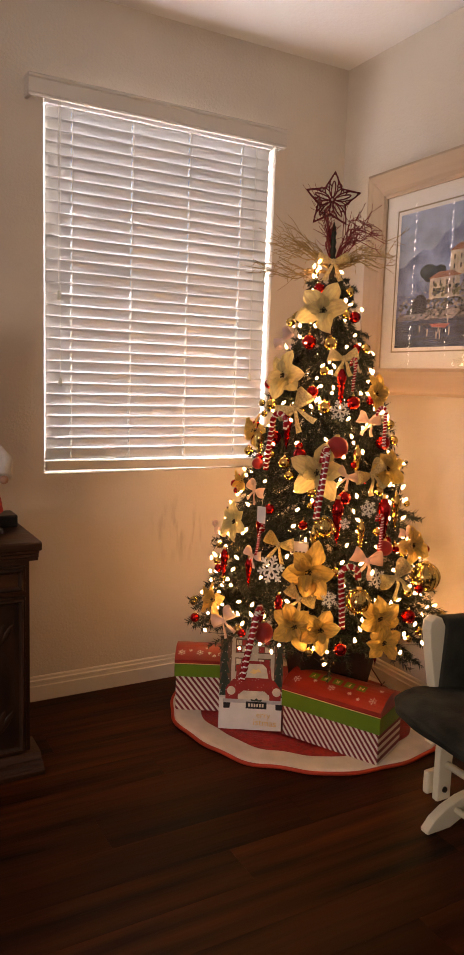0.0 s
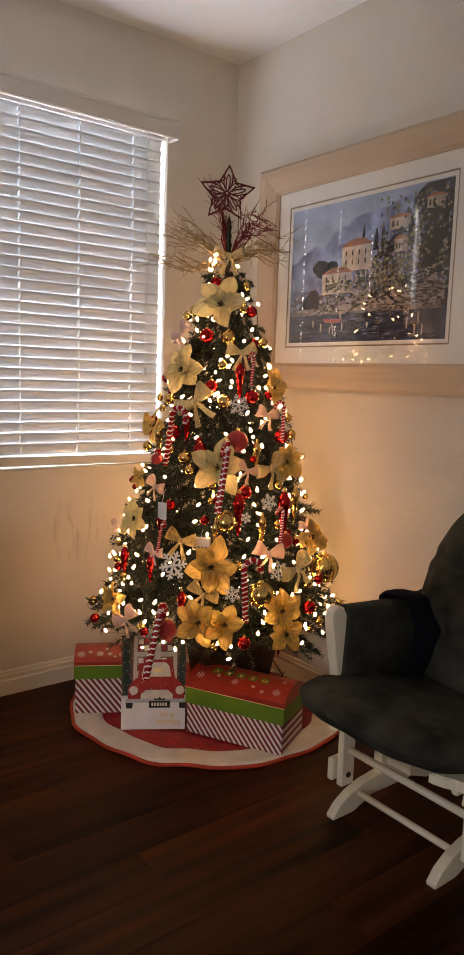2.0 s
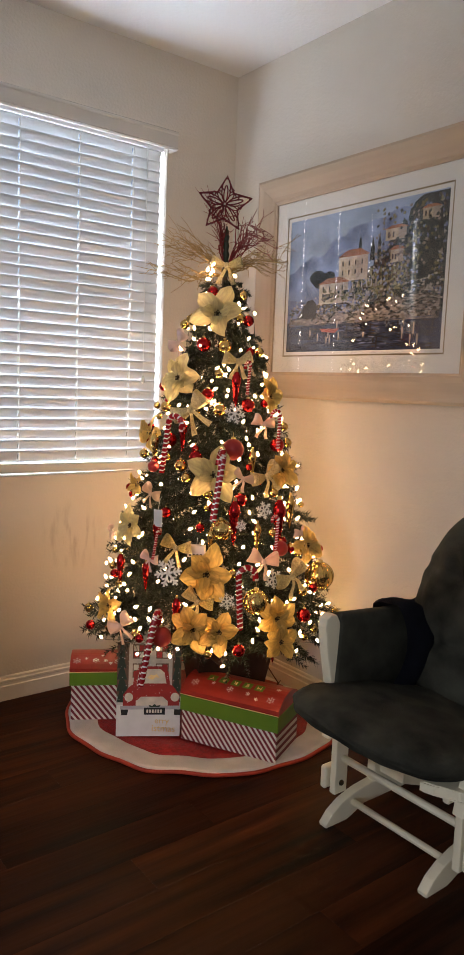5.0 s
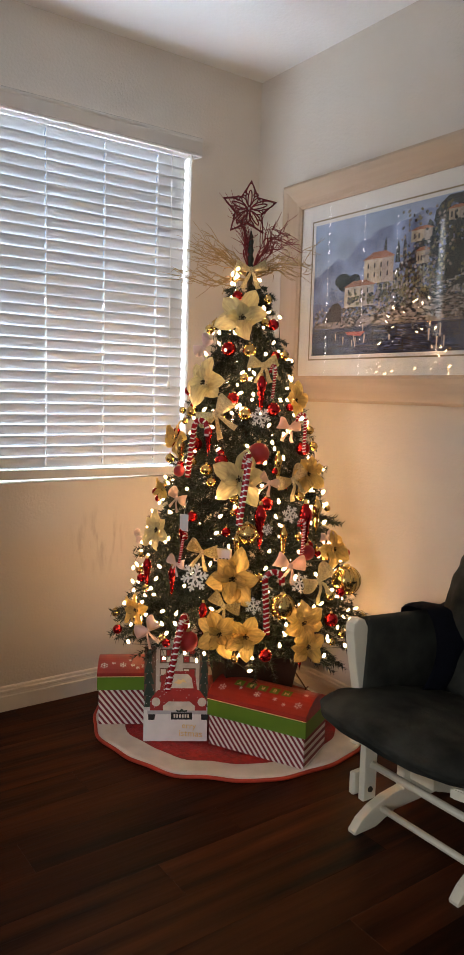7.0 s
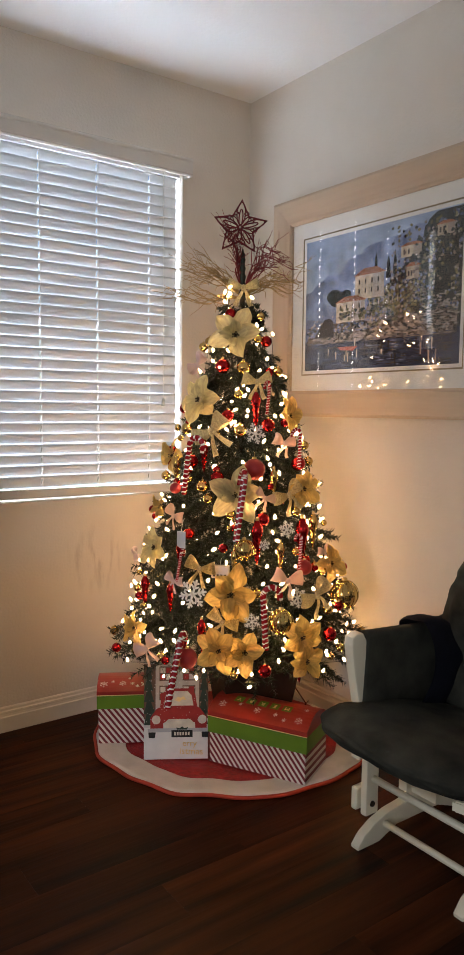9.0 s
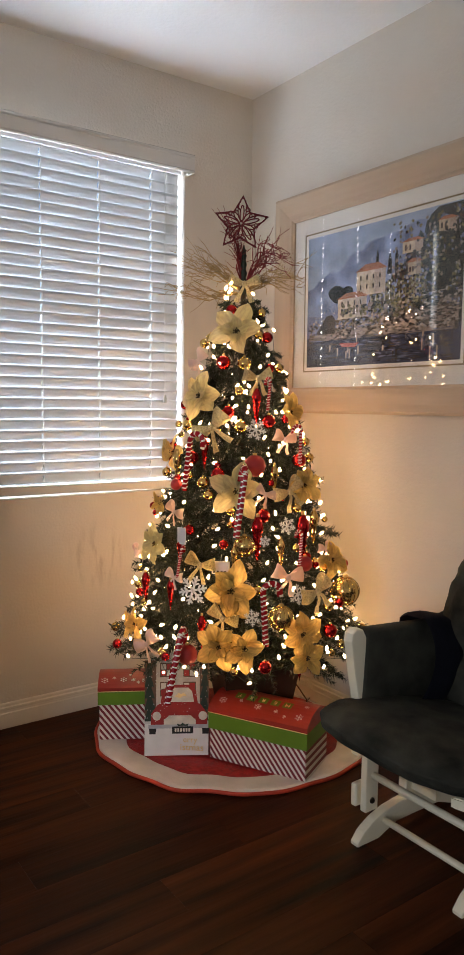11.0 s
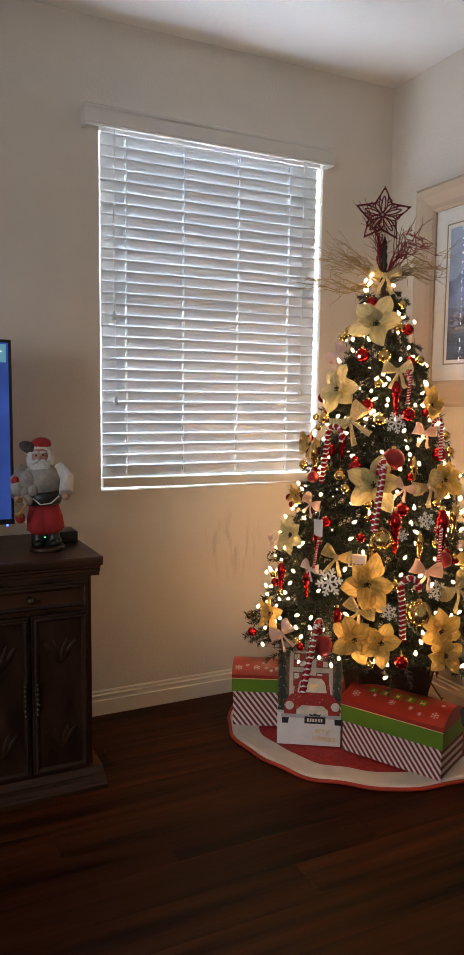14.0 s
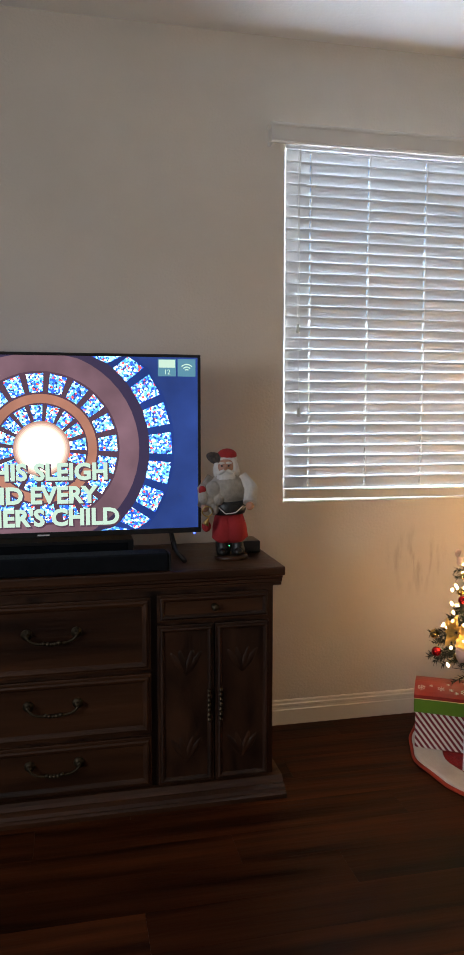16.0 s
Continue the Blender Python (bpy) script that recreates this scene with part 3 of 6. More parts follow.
printed("printed_tree", [(0.22 + 0.07 * math.cos(0.6 * j) * rp.uniform(0.8, 1), 0.55 + 0.06 * math.sin(0.6 * j) * rp.uniform(0.8, 1)) for j in range(10)], S_TREE, 33)
printed("printed_boat", [(0.27, 0.145), (0.36, 0.135), (0.39, 0.165), (0.25, 0.17)], S_BOAT, 38)
lower = [(U(0.26, 0.72), U(0.36, 0.45), 0.013, 0.015, (2, 2, 0, 1)[i % 4]) for i in range(90)] + [(U(0.58, 0.98), U(0.45, 0.95), 0.010, 0.014, i % 3) for i in range(110)]
lb = bmesh.new()
for i, (u, v, w, h, k) in enumerate(lower):                # leaves that overlap the houses
    flat(lb, [pt(min(0.996, u + w * U(0.4, 1.2) * math.cos(0.9 * q)), min(0.996, v + h * U(0.4, 1.2) * math.sin(0.9 * q))) for q in range(7)], -0.00914 - 0.000001 * i, k)
tagged(part("printed_leaves", lb, [S_TREE, S_ROCK, S_OLIVE], pic), kind="stuff")
part("glass", cube((-mx, -0.0165, -mz), (mx, -0.0145, mz)), PIC_GLASS, pic, "clear picture glass")

# ---- credenza ----
cred = thing("credenza", pose(0, 0, 0), "dark-stained oak credenza with moulded drawers and carved doors", "sideboard")
CX0, CX1, CY = -0.76, 1.053, 2.690
part("carcass", cube((CX0, CY, 0.056), (CX1, 3.17, 0.762), 0.003), CREDV, cred)
MOULD = [(-0.06, 0), (-0.001, 0), (0.010, 0.0), (0.010, 0.010), (0.018, 0.014), (0.018, 0.024), (0.026, 0.030), (0.026, 0.036), (-0.06, 0.036)]
mb = bmesh.new()
for a, c, o in (((CX0, CY, 0.727), (CX1 + 0.026, CY, 0.727), (0, -1, 0)), ((CX1, CY + 0.061, 0.727), (CX1, 3.17, 0.727), (1, 0, 0)), ((CX0, 3.17, 0.727), (CX0, CY + 0.061, 0.727), (-1, 0, 0))):
    sweep(mb, MOULD, [(a, c, o)])
part("top_moulding", mb, CRED, cred)
part("top", cube((CX0 - 0.035, CY - 0.036, 0.764), (CX1 + 0.034, 3.172, CT), 0.006), CRED, cred)
PL = [(-0.1, 0), (0.078, 0), (0.078, 0.014), (0.070, 0.020), (0.064, 0.020), (0.058, 0.030), (0.044, 0.036), (0.036, 0.036), (0.028, 0.046), (0.018, 0.055), (-0.1, 0.055)]
mb = bmesh.new()
sweep(mb, PL, [((CX0 - 0.03, CY, 0), (CX1 + 0.03, CY, 0), (0, -1, 0)), ((CX1 - 0.04, CY + 0.101, 0), (CX1 - 0.04, 3.15, 0), (1, 0, 0)), ((CX0 + 0.04, 3.15, 0), (CX0 + 0.04, CY + 0.101, 0), (-1, 0, 0))])
part("plinth", mb, CRED, cred, "stepped moulded plinth")


def rim(x0, x1, z0, z1, w, y, h):
    """A mitred rectangular moulding, rounded on its face."""
    bm = bmesh.new()
    rows = [[bm.verts.new((x, yy, z)) for x, z in ((x0 + q, z0 + q), (x1 - q, z0 + q), (x1 - q, z1 - q), (x0 + q, z1 - q))] for q, yy in ((0, y), (w * 0.12, y - h * 0.7), (w * 0.38, y - h), (w * 0.7, y - h * 0.72), (w * 0.9, y - h * 0.3), (w, y))]
    for a, c in zip(rows, rows[1:]):
        for k in range(4):
            bm.faces.new((a[k], a[(k + 1) % 4], c[(k + 1) % 4], c[k]))
    return bm


def raised_panel(x0, x1, z0, z1, material, name, step=0.022):
    """A drawer or door front with a moulded rim and a sunk field."""
    ob = part(name, cube((x0, -0.016, z0), (x1, 0, z1), 0.004), material, cred)
    ob.matrix_basis = pose(0, CY - 0.001, 0)
    part("moulding", rim(x0 + 0.008, x1 - 0.008, z0 + 0.008, z1 - 0.008, step, -0.0155, 0.009), material, ob)
    return ob


def bail(owner, x, z):
    """A wide drop handle on two round roses, with a leaf boss in the middle."""
    bm = bmesh.new()
    for s in (-1, 1):
        lathe(bm, [(0.018, 0), (0.017, 0.004), (0.009, 0.007), (0.006, 0.016), (0.010, 0.020), (0.004, 0.024)], 12, pose(x + 0.078 * s, -0.016, z, 90))
    arc = [math.pi + k * math.pi / 16 for k in range(17)]
    tube(bm, [(x + 0.078 * math.cos(a), -0.036 + 0.006 * math.sin(a), z + 0.034 * math.sin(a) * (1 - 0.25 * math.sin(a) ** 4)) for a in arc], 0.0044, 7)
    for k in range(-2, 3):
        lathe(bm, [(0.0, -0.010), (0.006, -0.005), (0.0075, 0), (0.006, 0.005), (0.0, 0.010)], 8, pose(x + 0.012 * k, -0.044, z - 0.027 + 0.001 * k * k, 0, 90, 0))
    part("handle", bm, BRASS, owner, "aged brass drop handle")


for z0, z1 in ((0.064, 0.236), (0.248, 0.452), (0.464, 0.708)):
    d = raised_panel(-0.300, 0.630, z0, z1, CRED, "drawer")
    bail(d, 0.312, (z0 + z1) / 2 + 0.022)
    bail(d, 0.02, (z0 + z1) / 2 + 0.02)
for x0, x1 in ((0.652, 1.036), (-0.735, -0.325)):
    d = raised_panel(x0, x1, 0.620, 0.714, CRED, "small_drawer", 0.018)
    part("knob", lathe(bmesh.new(), [(0.012, 0), (0.006, 0.006), (0.006, 0.012), (0.013, 0.018), (0.010, 0.026), (0.0, 0.028)], 14, pose((x0 + x1) / 2, -0.016, 0.667, 90)), BRASS, d, "aged brass knob")
    xm = (x0 + x1) / 2
    for a, c, s in ((x0, xm - 0.002, -1), (xm + 0.002, x1, 1)):
        door = raised_panel(a, c, 0.062, 0.610, BURL, "door", 0.016)
        mid = (a + c) / 2
        leaf = None
        for zc, hh in ((0.480, 0.11), (0.180, 0.11)):                 # carved leaves on the panel
            for tilt in (-34, -14, 14, 34):
                m = pose(mid + 0.050 * math.sin(radians(tilt)), -0.015, zc, 0, tilt, 0)
                if leaf is None:
                    leaf = part("carved_leaf", lathe(bmesh.new(), [(0.0, -hh * 0.5), (0.010, -hh * 0.3), (0.013, 0), (0.008, hh * 0.3), (0.0, hh * 0.5)], 8, Matrix.Diagonal((1, 0.26, 1, 1))), BURL, door)
                    leaf.matrix_basis = m
                else:
                    share("carved_leaf", leaf, door, m)
        turned = [q for k in range(7) for q in ((0.003, 0.017 * k), (0.0075, 0.017 * k + 0.004), (0.0075, 0.017 * k + 0.010), (0.003, 0.017 * k + 0.014))]
        part("handle", lathe(bmesh.new(), turned, 8, pose(xm + s * 0.020, -0.024, 0.27)), BRASS, door, "turned brass pull")

# ---- television ----
TX, TZ, TW, TH, TY = 0.287, 1.202, 1.094, 0.628, 2.87
tv = thing("television", pose(TX, TY, CT), "black flat television switched on, showing stained glass and lyrics", "television")
zc = TZ - CT
bz = bmesh.new()
hx, hz = TW / 2, TH / 2
for lo, hi in (((-hx, -0.006, zc + hz - 0.010), (hx, 0.03, zc + hz)), ((-hx, -0.006, zc - hz), (hx, 0.03, zc - hz + 0.018)), ((-hx, -0.006, zc - hz + 0.018), (-hx + 0.010, 0.03, zc + hz - 0.010)), ((hx - 0.010, -0.006, zc - hz + 0.018), (hx, 0.03, zc + hz - 0.010))):
    box(bz, lo, hi, 0.002, 1)
part("bezel", bz, BLACK, tv)
part("back_housing", cube((-hx + 0.06, 0.03, zc - hz + 0.02), (hx - 0.06, 0.075, zc + 0.12), 0.015), BLACK, tv)
for s in (-1, 1):
    lb = bmesh.new()
    tube(lb, [(s * 0.44, 0.02, zc - hz + 0.01), (s * 0.455, -0.02, 0.03), (s * 0.475, -0.085, 0.006)], 0.008, 6)
    tube(lb, [(s * 0.44, 0.02, zc - hz + 0.01), (s * 0.455, 0.05, 0.03), (s * 0.475, 0.11, 0.006)], 0.008, 6)
    part("leg", lb, BLACK, tv)
SW, SH0, SH1 = hx - 0.010, -(hz - 0.018), hz - 0.010


def on_screen(outline, level, material, name="screen_shape"):
    pts = [(max(-SW, min(SW, x)), max(SH0, min(SH1, z))) for x, z in outline]
    pts = [p for k, p in enumerate(pts) if p != pts[k - 1]]
    if len(pts) > 2:
        area = sum(pts[k - 1][0] * pts[k][1] - pts[k][0] * pts[k - 1][1] for k in range(len(pts)))
        if abs(area) > 1e-5:
            ob = part(name, flat(bmesh.new(), pts, -0.0004 * level), material, screen)
            return ob


screen = part("screen", flat(bmesh.new(), [(-SW, SH0), (SW, SH0), (SW, SH1), (-SW, SH1)], 0.0), glow("screen_blue", (0.022, 0.060, 0.26), 1.0, True), tv, "lit screen")
screen.matrix_basis = pose(0, 0, zc)
ring = lambda r, n=48: [(r * math.cos(2 * math.pi * k / n), r * math.sin(2 * math.pi * k / n) - 0.01) for k in range(n)]
G_EDGE, G_MAUVE, G_TAN, G_DARK = glow("screen_navy", (0.015, 0.05, 0.26), 1.0, True), glow("screen_mauve", (0.20, 0.12, 0.155), 1.0, True), glow("screen_tan", (0.45, 0.21, 0.15), 1.0, True), glow("screen_shade", (0.10, 0.055, 0.09), 1.0)
G_TEXT, G_ICON = glow("screen_text", (0.60, 0.90, 0.76), 1.0), glow("screen_icon", (0.10, 0.30, 0.42), 1.0)
MOSAIC = mosaic_material()
on_screen(ring(0.455), 1, G_EDGE)
on_screen(ring(0.366), 2, glow("screen_dusk", (0.045, 0.035, 0.085), 1.0))
on_screen(ring(0.330), 2.4, G_MAUVE)
on_screen(ring(0.262), 3, G_DARK)
on_screen(ring(0.185), 4, G_TAN)
on_screen(ring(0.155), 5, G_DARK)
for r0, r1, n, ph0 in ((0.366, 0.445, 26, 2), (0.192, 0.255, 20, 4), (0.092, 0.150, 16, 6)):
    for k in range(n):
        a, w = ph0 + 360 / n * k, 360 / n * 0.36
        on_screen([(r * math.cos(radians(q)), r * math.sin(radians(q)) - 0.01) for r, q in ((r0, a - w), (r1, a - w), (r1, a + w), (r0, a + w))], 6, MOSAIC, "screen_pane")
for k, (r, c) in enumerate(((0.094, (0.52, 0.32, 0.26)), (0.089, (0.66, 0.44, 0.36)), (0.084, (0.80, 0.58, 0.48)), (0.079, (0.92, 0.72, 0.60)), (0.074, (1.0, 0.84, 0.72)), (0.068, (1.0, 0.93, 0.85)), (0.060, (1.0, 0.98, 0.94)))):
    on_screen(ring(r, 40), 7 + 0.3 * k, glow("screen_flare", c, 1.0 + 0.15 * k))
for text, z, x in (("HIS SLEIGH", -0.092, 0.222), ("AND EVERY", -0.172, 0.180), ("MOTHER'S CHILD", -0.249, 0.258)):
    for s, mt, lvl in ((1.0, G_DARK, 10), (1.0, G_TEXT, 11)):
        off = 0.004 if mt is G_DARK else 0
        lettering("lyric_line", text, 0.079, mt, screen, pose(x + off, -0.0004 * lvl, z - off), bold=0.0030 if mt is G_TEXT else 0.0044, align="RIGHT")
on_screen([(SW - 0.140, SH1 - 0.066), (SW - 0.077, SH1 - 0.066), (SW - 0.077, SH1 - 0.006), (SW - 0.140, SH1 - 0.006)], 9, G_ICON)
on_screen([(SW - 0.071, SH1 - 0.066), (SW - 0.008, SH1 - 0.066), (SW - 0.008, SH1 - 0.006), (SW - 0.071, SH1 - 0.006)], 9, G_ICON)
on_screen([(SW - 0.137, SH1 - 0.036), (SW - 0.080, SH1 - 0.036), (SW - 0.080, SH1 - 0.009), (SW - 0.137, SH1 - 0.009)], 10, G_TEXT)
lettering("icon_number", "12", 0.024, G_TEXT, screen, pose(SW - 0.108, -0.0045, SH1 - 0.052))
for k in range(3):
    r0, r1 = 0.006 + 0.009 * k, 0.010 + 0.009 * k
    on_screen([(SW - 0.039 + r * math.cos(radians(q)), SH1 - 0.050 + r * math.sin(radians(q))) for r, qs in ((r0, range(45, 136, 15)), (r1, range(135, 44, -15))) for q in qs], 10, G_TEXT, "icon_arc")
part("maker_mark", cube((-0.02, -0.0075, zc - hz + 0.006), (0.02, -0.0062, zc - hz + 0.011)), VINYL, tv, "small plain light mark")
part("status_light", lathe(bmesh.new(), [(0.004, -0.001), (0.003, 0.001)], 8, pose(hx - 0.025, -0.008, zc - hz - 0.002, 90)), glow("blue_led", (0.05, 0.12, 1.0), 6), tv, "blue status light")
player = thing("media_box", pose(0.20, 2.905, CT), "flat black media box behind the soundbar", "media box")
part("case", cube((-0.42, 0.04, 0.0), (0.40, 0.20, 0.062), 0.004), BLACK, player)
part("front_panel", cube((-0.40, 0.036, 0.012), (0.38, 0.0395, 0.052), 0.001), CLOTHBLK, player)
sb2 = thing("soundbar", pose(0.232, 2.712, CT), "long black cloth-covered soundbar lying before the television", "soundbar")
part("body", cube((-0.46, -0.045, 0.0), (0.46, 0.045, 0.060), 0.012, 3), CLOTHBLK, sb2)
for s in (-1, 1):
    part("end_cap", cube((s * 0.4605, -0.044, 0.001), (s * 0.466, 0.044, 0.059), 0.002) if s > 0 else cube((-0.466, -0.044, 0.001), (-0.4605, 0.044, 0.059), 0.002), BLACK, sb2)
router = thing("router", pose(0.992, 2.965, CT), "small black network box with green lights", "router")
part("body", cube((-0.075, -0.05, 0.0), (0.075, 0.06, 0.045), 0.006), BLACK, router)
for k in range(2):
    part("green_light", lathe(bmesh.new(), [(0.0025, -0.001), (0.002, 0.001)], 8, pose(-0.045 + 0.022 * k, -0.051, 0.03, 90)), glow("green_led", (0.05, 1.0, 0.35), 5), router)

# ---- things under the tree ----
skirt = thing("tree_skirt", pose(2.185, 2.665, 0), "round red tree skirt with wide white felt border and red edging", "tree skirt")


def skirt_r(a):
    return 0.548 + 0.014 * math.cos(2 * (a - radians(-40))) + 0.006 * math.sin(9 * a) + 0.004 * math.sin(17 * a + 1)


def skirt_ring(r0, r1, z0, z1, n=120, rows=4, wave=0.004):
    bm = bmesh.new()
    grid = []
    for j in range(rows + 1):
        f = r0 + (r1 - r0) * j / rows
        grid.append([bm.verts.new((f * skirt_r(a) * math.cos(a), f * skirt_r(a) * math.sin(a), z0 + (z1 - z0) * j / rows + wave * f * (0.5 + 0.5 * math.sin(11 * a + 3 * f))))
                     for a in [2 * math.pi * k / n for k in range(n)]])
    low = [bm.verts.new((v.co.x, v.co.y, 0.0005)) for v in grid[-1]]
    for g, h in zip(grid + [], grid[1:] + [low]):
        for k in range(n):
            bm.faces.new((g[k], h[k], h[(k + 1) % n], g[(k + 1) % n])).smooth = True
    return bm


part("red_cloth", skirt_ring(0.05, 0.80, 0.006, 0.006), REDFELT, skirt)
part("white_border", skirt_ring(0.79, 0.985, 0.009, 0.010), FELT, skirt, "white felt border")
rim = [(0.995 * skirt_r(a) * math.cos(a), 0.995 * skirt_r(a) * math.sin(a), 0.007 + 0.002 * math.sin(13 * a)) for a in [2 * math.pi * k / 140 for k in range(140)]]
part("edging", tube(bmesh.new(), rim, 0.007, 6, closed=True), REDTRIM, skirt, "orange-red edging")
RZ0 = 0.0125


def snowflake_print(bm, x, y, z, r, m, index=0):
    for k in range(6):
        q = m @ pose(x, y, z, 0, 60 * k, 0)
        for lo, hi in (((-0.0007, -0.0003, 0), (0.0007, 0, r)), ((-r * 0.3, -0.0003, r * 0.62), (r * 0.3, 0, r * 0.70))):
            box(bm, lo, hi, index=index, m=q)


def gift_box(m, L, D, h, lid, rise, label, words):
    g = thing("gift_box", m, label, "gift box", "boxes under the tree")
    part("body", cube((0, 0, 0), (L, D, h), 0.002), STRIPE, g, "striped card body")
    lb = bmesh.new()
    e = 0.006
    box(lb, (-e, -e, h - 0.002), (L + e, D + e, h + lid), 0.002)
    part("lid_band", lb, LIDGREEN, g, "lime green lid edge")
    n = 12
    arch = [(-e, h + lid + 0.0015)] + [(-e + (D + 2 * e) * k / n, h + lid + 0.003 + rise * math.sin(math.pi * min(1, 0.06 + 0.94 * k / n)) ** 0.7) for k in range(n + 1)] + [(D + e, h + lid + 0.0015)]
    tb = bmesh.new()
    prism(tb, [(y, z) for y, z in arch], -e, L + e, 0.0, 0, pose(0, 0, 0, 0, 0, 90) @ Matrix.Diagonal((1, -1, 1, 1)))
    top = part("lid_top", tb, LIDRED, g, "red domed lid with white snowflakes")
    def on_lid(u, f):
        y = -e + (D + 2 * e) * f
        z = h + lid + 0.003 + rise * math.sin(math.pi * min(1, 0.06 + 0.94 * f)) ** 0.7
        f2 = f + 0.02
        z2 = h + lid + 0.003 + rise * math.sin(math.pi * min(1, 0.06 + 0.94 * f2)) ** 0.7
        return pose(u * L, y, z + 0.001, -math.degrees(math.atan2(0.02 * (D + 2 * e), z2 - z)))
    for u, f, r in ((0.10, 0.16, 0.017), (0.47, 0.17, 0.015), (0.90, 0.14, 0.016), (0.28, 0.22, 0.008), (0.66, 0.16, 0.009), (0.76, 0.10, 0.008), (0.92, 0.40, 0.009), (0.6, 0.3, 0.007)):
        sb3 = bmesh.new()
        snowflake_print(sb3, 0, 0, 0, r, on_lid(u, f))
        part("snowflake_print", sb3, WHITE, top)
    if words:
        for k, ch in enumerate("YRREM"):
            u = 0.24 + 0.125 * k
            part("letter_tile", box(bmesh.new(), (-0.017, -0.0006, -0.017), (0.017, 0, 0.017), 0, m=on_lid(u, 0.33)), LIDGREEN, top)
            lettering("letter", ch, 0.026, GOLDPRINT, top, on_lid(u, 0.33) @ pose(0, -0.0012, 0, 0, 180, 0))
    tr = bmesh.new()
    tube(tr, [(-e, -e - 0.0006, h + lid + 0.003), (L + e, -e - 0.0006, h + lid + 0.003)], 0.0014, 5)
    part("gold_line", tr, GOLDPRINT, g)
    return g


gift_box(pose(1.957, 2.487, RZ0, 0, 0, -63.2), 0.386, 0.208, 0.118, 0.058, 0.058, "striped gift box with green-edged red snowflake lid, on the skirt", True)
gift_box(pose(1.675, 2.851, RZ0, 0, 0, -30), 0.200, 0.20, 0.145, 0.050, 0.046, "smaller striped gift box with red snowflake lid beside a bag", False)

# gift bag with a printed truck
bag = thing("gift_bag", pose(1.758, 2.635, RZ0, -3, 0, -32.1), "white paper gift bag printed with a snowy red truck", "gift bag")
BW, BH, BD = 0.241, 0.366, 0.10
PAPER = mat("bag_paper", (0.60, 0.58, 0.56), 0.4, 0, 0.12, 18, 0.1)
INK = {k: ink("bag_" + k, c, 0.18, 30) for k, c in {"wall": (0.50, 0.44, 0.38), "brown": (0.14, 0.075, 0.045), "red": (0.36, 0.025, 0.02), "pine": (0.025, 0.045, 0.03), "cream": (0.68, 0.62, 0.52), "plate": (0.012, 0.012, 0.012), "grey": (0.46, 0.46, 0.48)}.items()}
bb = bmesh.new()
for lo, hi in (((0, 0, 0), (BW, 0.002, BH)), ((0, BD - 0.002, 0), (BW, BD, BH)), ((0, 0.002, 0), (0.002, BD - 0.002, BH)), ((BW - 0.002, 0.002, 0), (BW, BD - 0.002, BH)), ((0.002, 0.002, 0), (BW - 0.002, BD - 0.002, 0.002))):
    box(bb, lo, hi)
body = part("body", bb, PAPER, bag)


def bp(name, outline, k, level):
    part(name, flat(bmesh.new(), [(u * BW, v * BH) for u, v in outline], -0.0004 - 0.0002 * level), INK[k] if isinstance(k, str) else k, body)


bp("printed_house_front", [(0.0, 0.42), (1, 0.42), (1, 0.995), (0, 0.995)], "brown", 0)
bp("printed_siding", [(0.18, 0.45), (0.86, 0.45), (0.86, 0.99), (0.18, 0.99)], "wall", 1)
for u0, v0 in ((0.24, 0.62), (0.24, 0.82), (0.60, 0.62), (0.60, 0.82)):
    bp("printed_window", [(u0, v0), (u0 + 0.2, v0), (u0 + 0.2, v0 + 0.15), (u0, v0 + 0.15)], "brown", 2)
    for i in range(2):
        for j in range(2):
            a, c = u0 + 0.015 + 0.09 * i, v0 + 0.012 + 0.068 * j
            bp("printed_pane", [(a, c), (a + 0.078, c), (a + 0.078, c + 0.058), (a, c + 0.058)], "cream" if (i + j) % 2 else "red", 3)
for u, w in ((0.07, 0.12), (0.94, 0.11)):
    for k in range(5):
        v = 0.36 + 0.12 * k
        q = w * (1 - 0.13 * k)
        bp("printed_pine", [(max(0, u - q), v), (min(1, u + q), v), (u, v + 0.2)], "pine", 4)
bp("printed_cab", [(0.24, 0.50), (0.84, 0.50), (0.80, 0.68), (0.72, 0.74), (0.36, 0.74), (0.28, 0.68)], "red", 5)
bp("printed_windscreen", [(0.30, 0.535), (0.78, 0.535), (0.74, 0.67), (0.68, 0.71), (0.40, 0.71), (0.34, 0.67)], "cream", 6)
bp("printed_bonnet", [(0.10, 0.32), (0.98, 0.32), (0.98, 0.44), (0.88, 0.53), (0.80, 0.56), (0.28, 0.56), (0.20, 0.53), (0.10, 0.44)], "red", 7)
bp("printed_grille", [(0.30, 0.305), (0.80, 0.305), (0.80, 0.37), (0.72, 0.42), (0.38, 0.42), (0.30, 0.37)], "cream", 8)
for u in (0.19, 0.91):
    bp("printed_headlight", [(u + 0.068 * math.cos(0.45 * k), 0.415 + 0.047 * math.sin(0.45 * k)) for k in range(14)], "cream", 8)
bp("printed_snow", [(0, 0), (1, 0), (1, 0.30), (0.7, 0.335), (0.3, 0.325), (0, 0.335)], WHITE, 5)
bp("printed_bumper", [(0.06, 0.285), (1.0, 0.285), (1.0, 0.325), (0.06, 0.325)], "grey", 9)
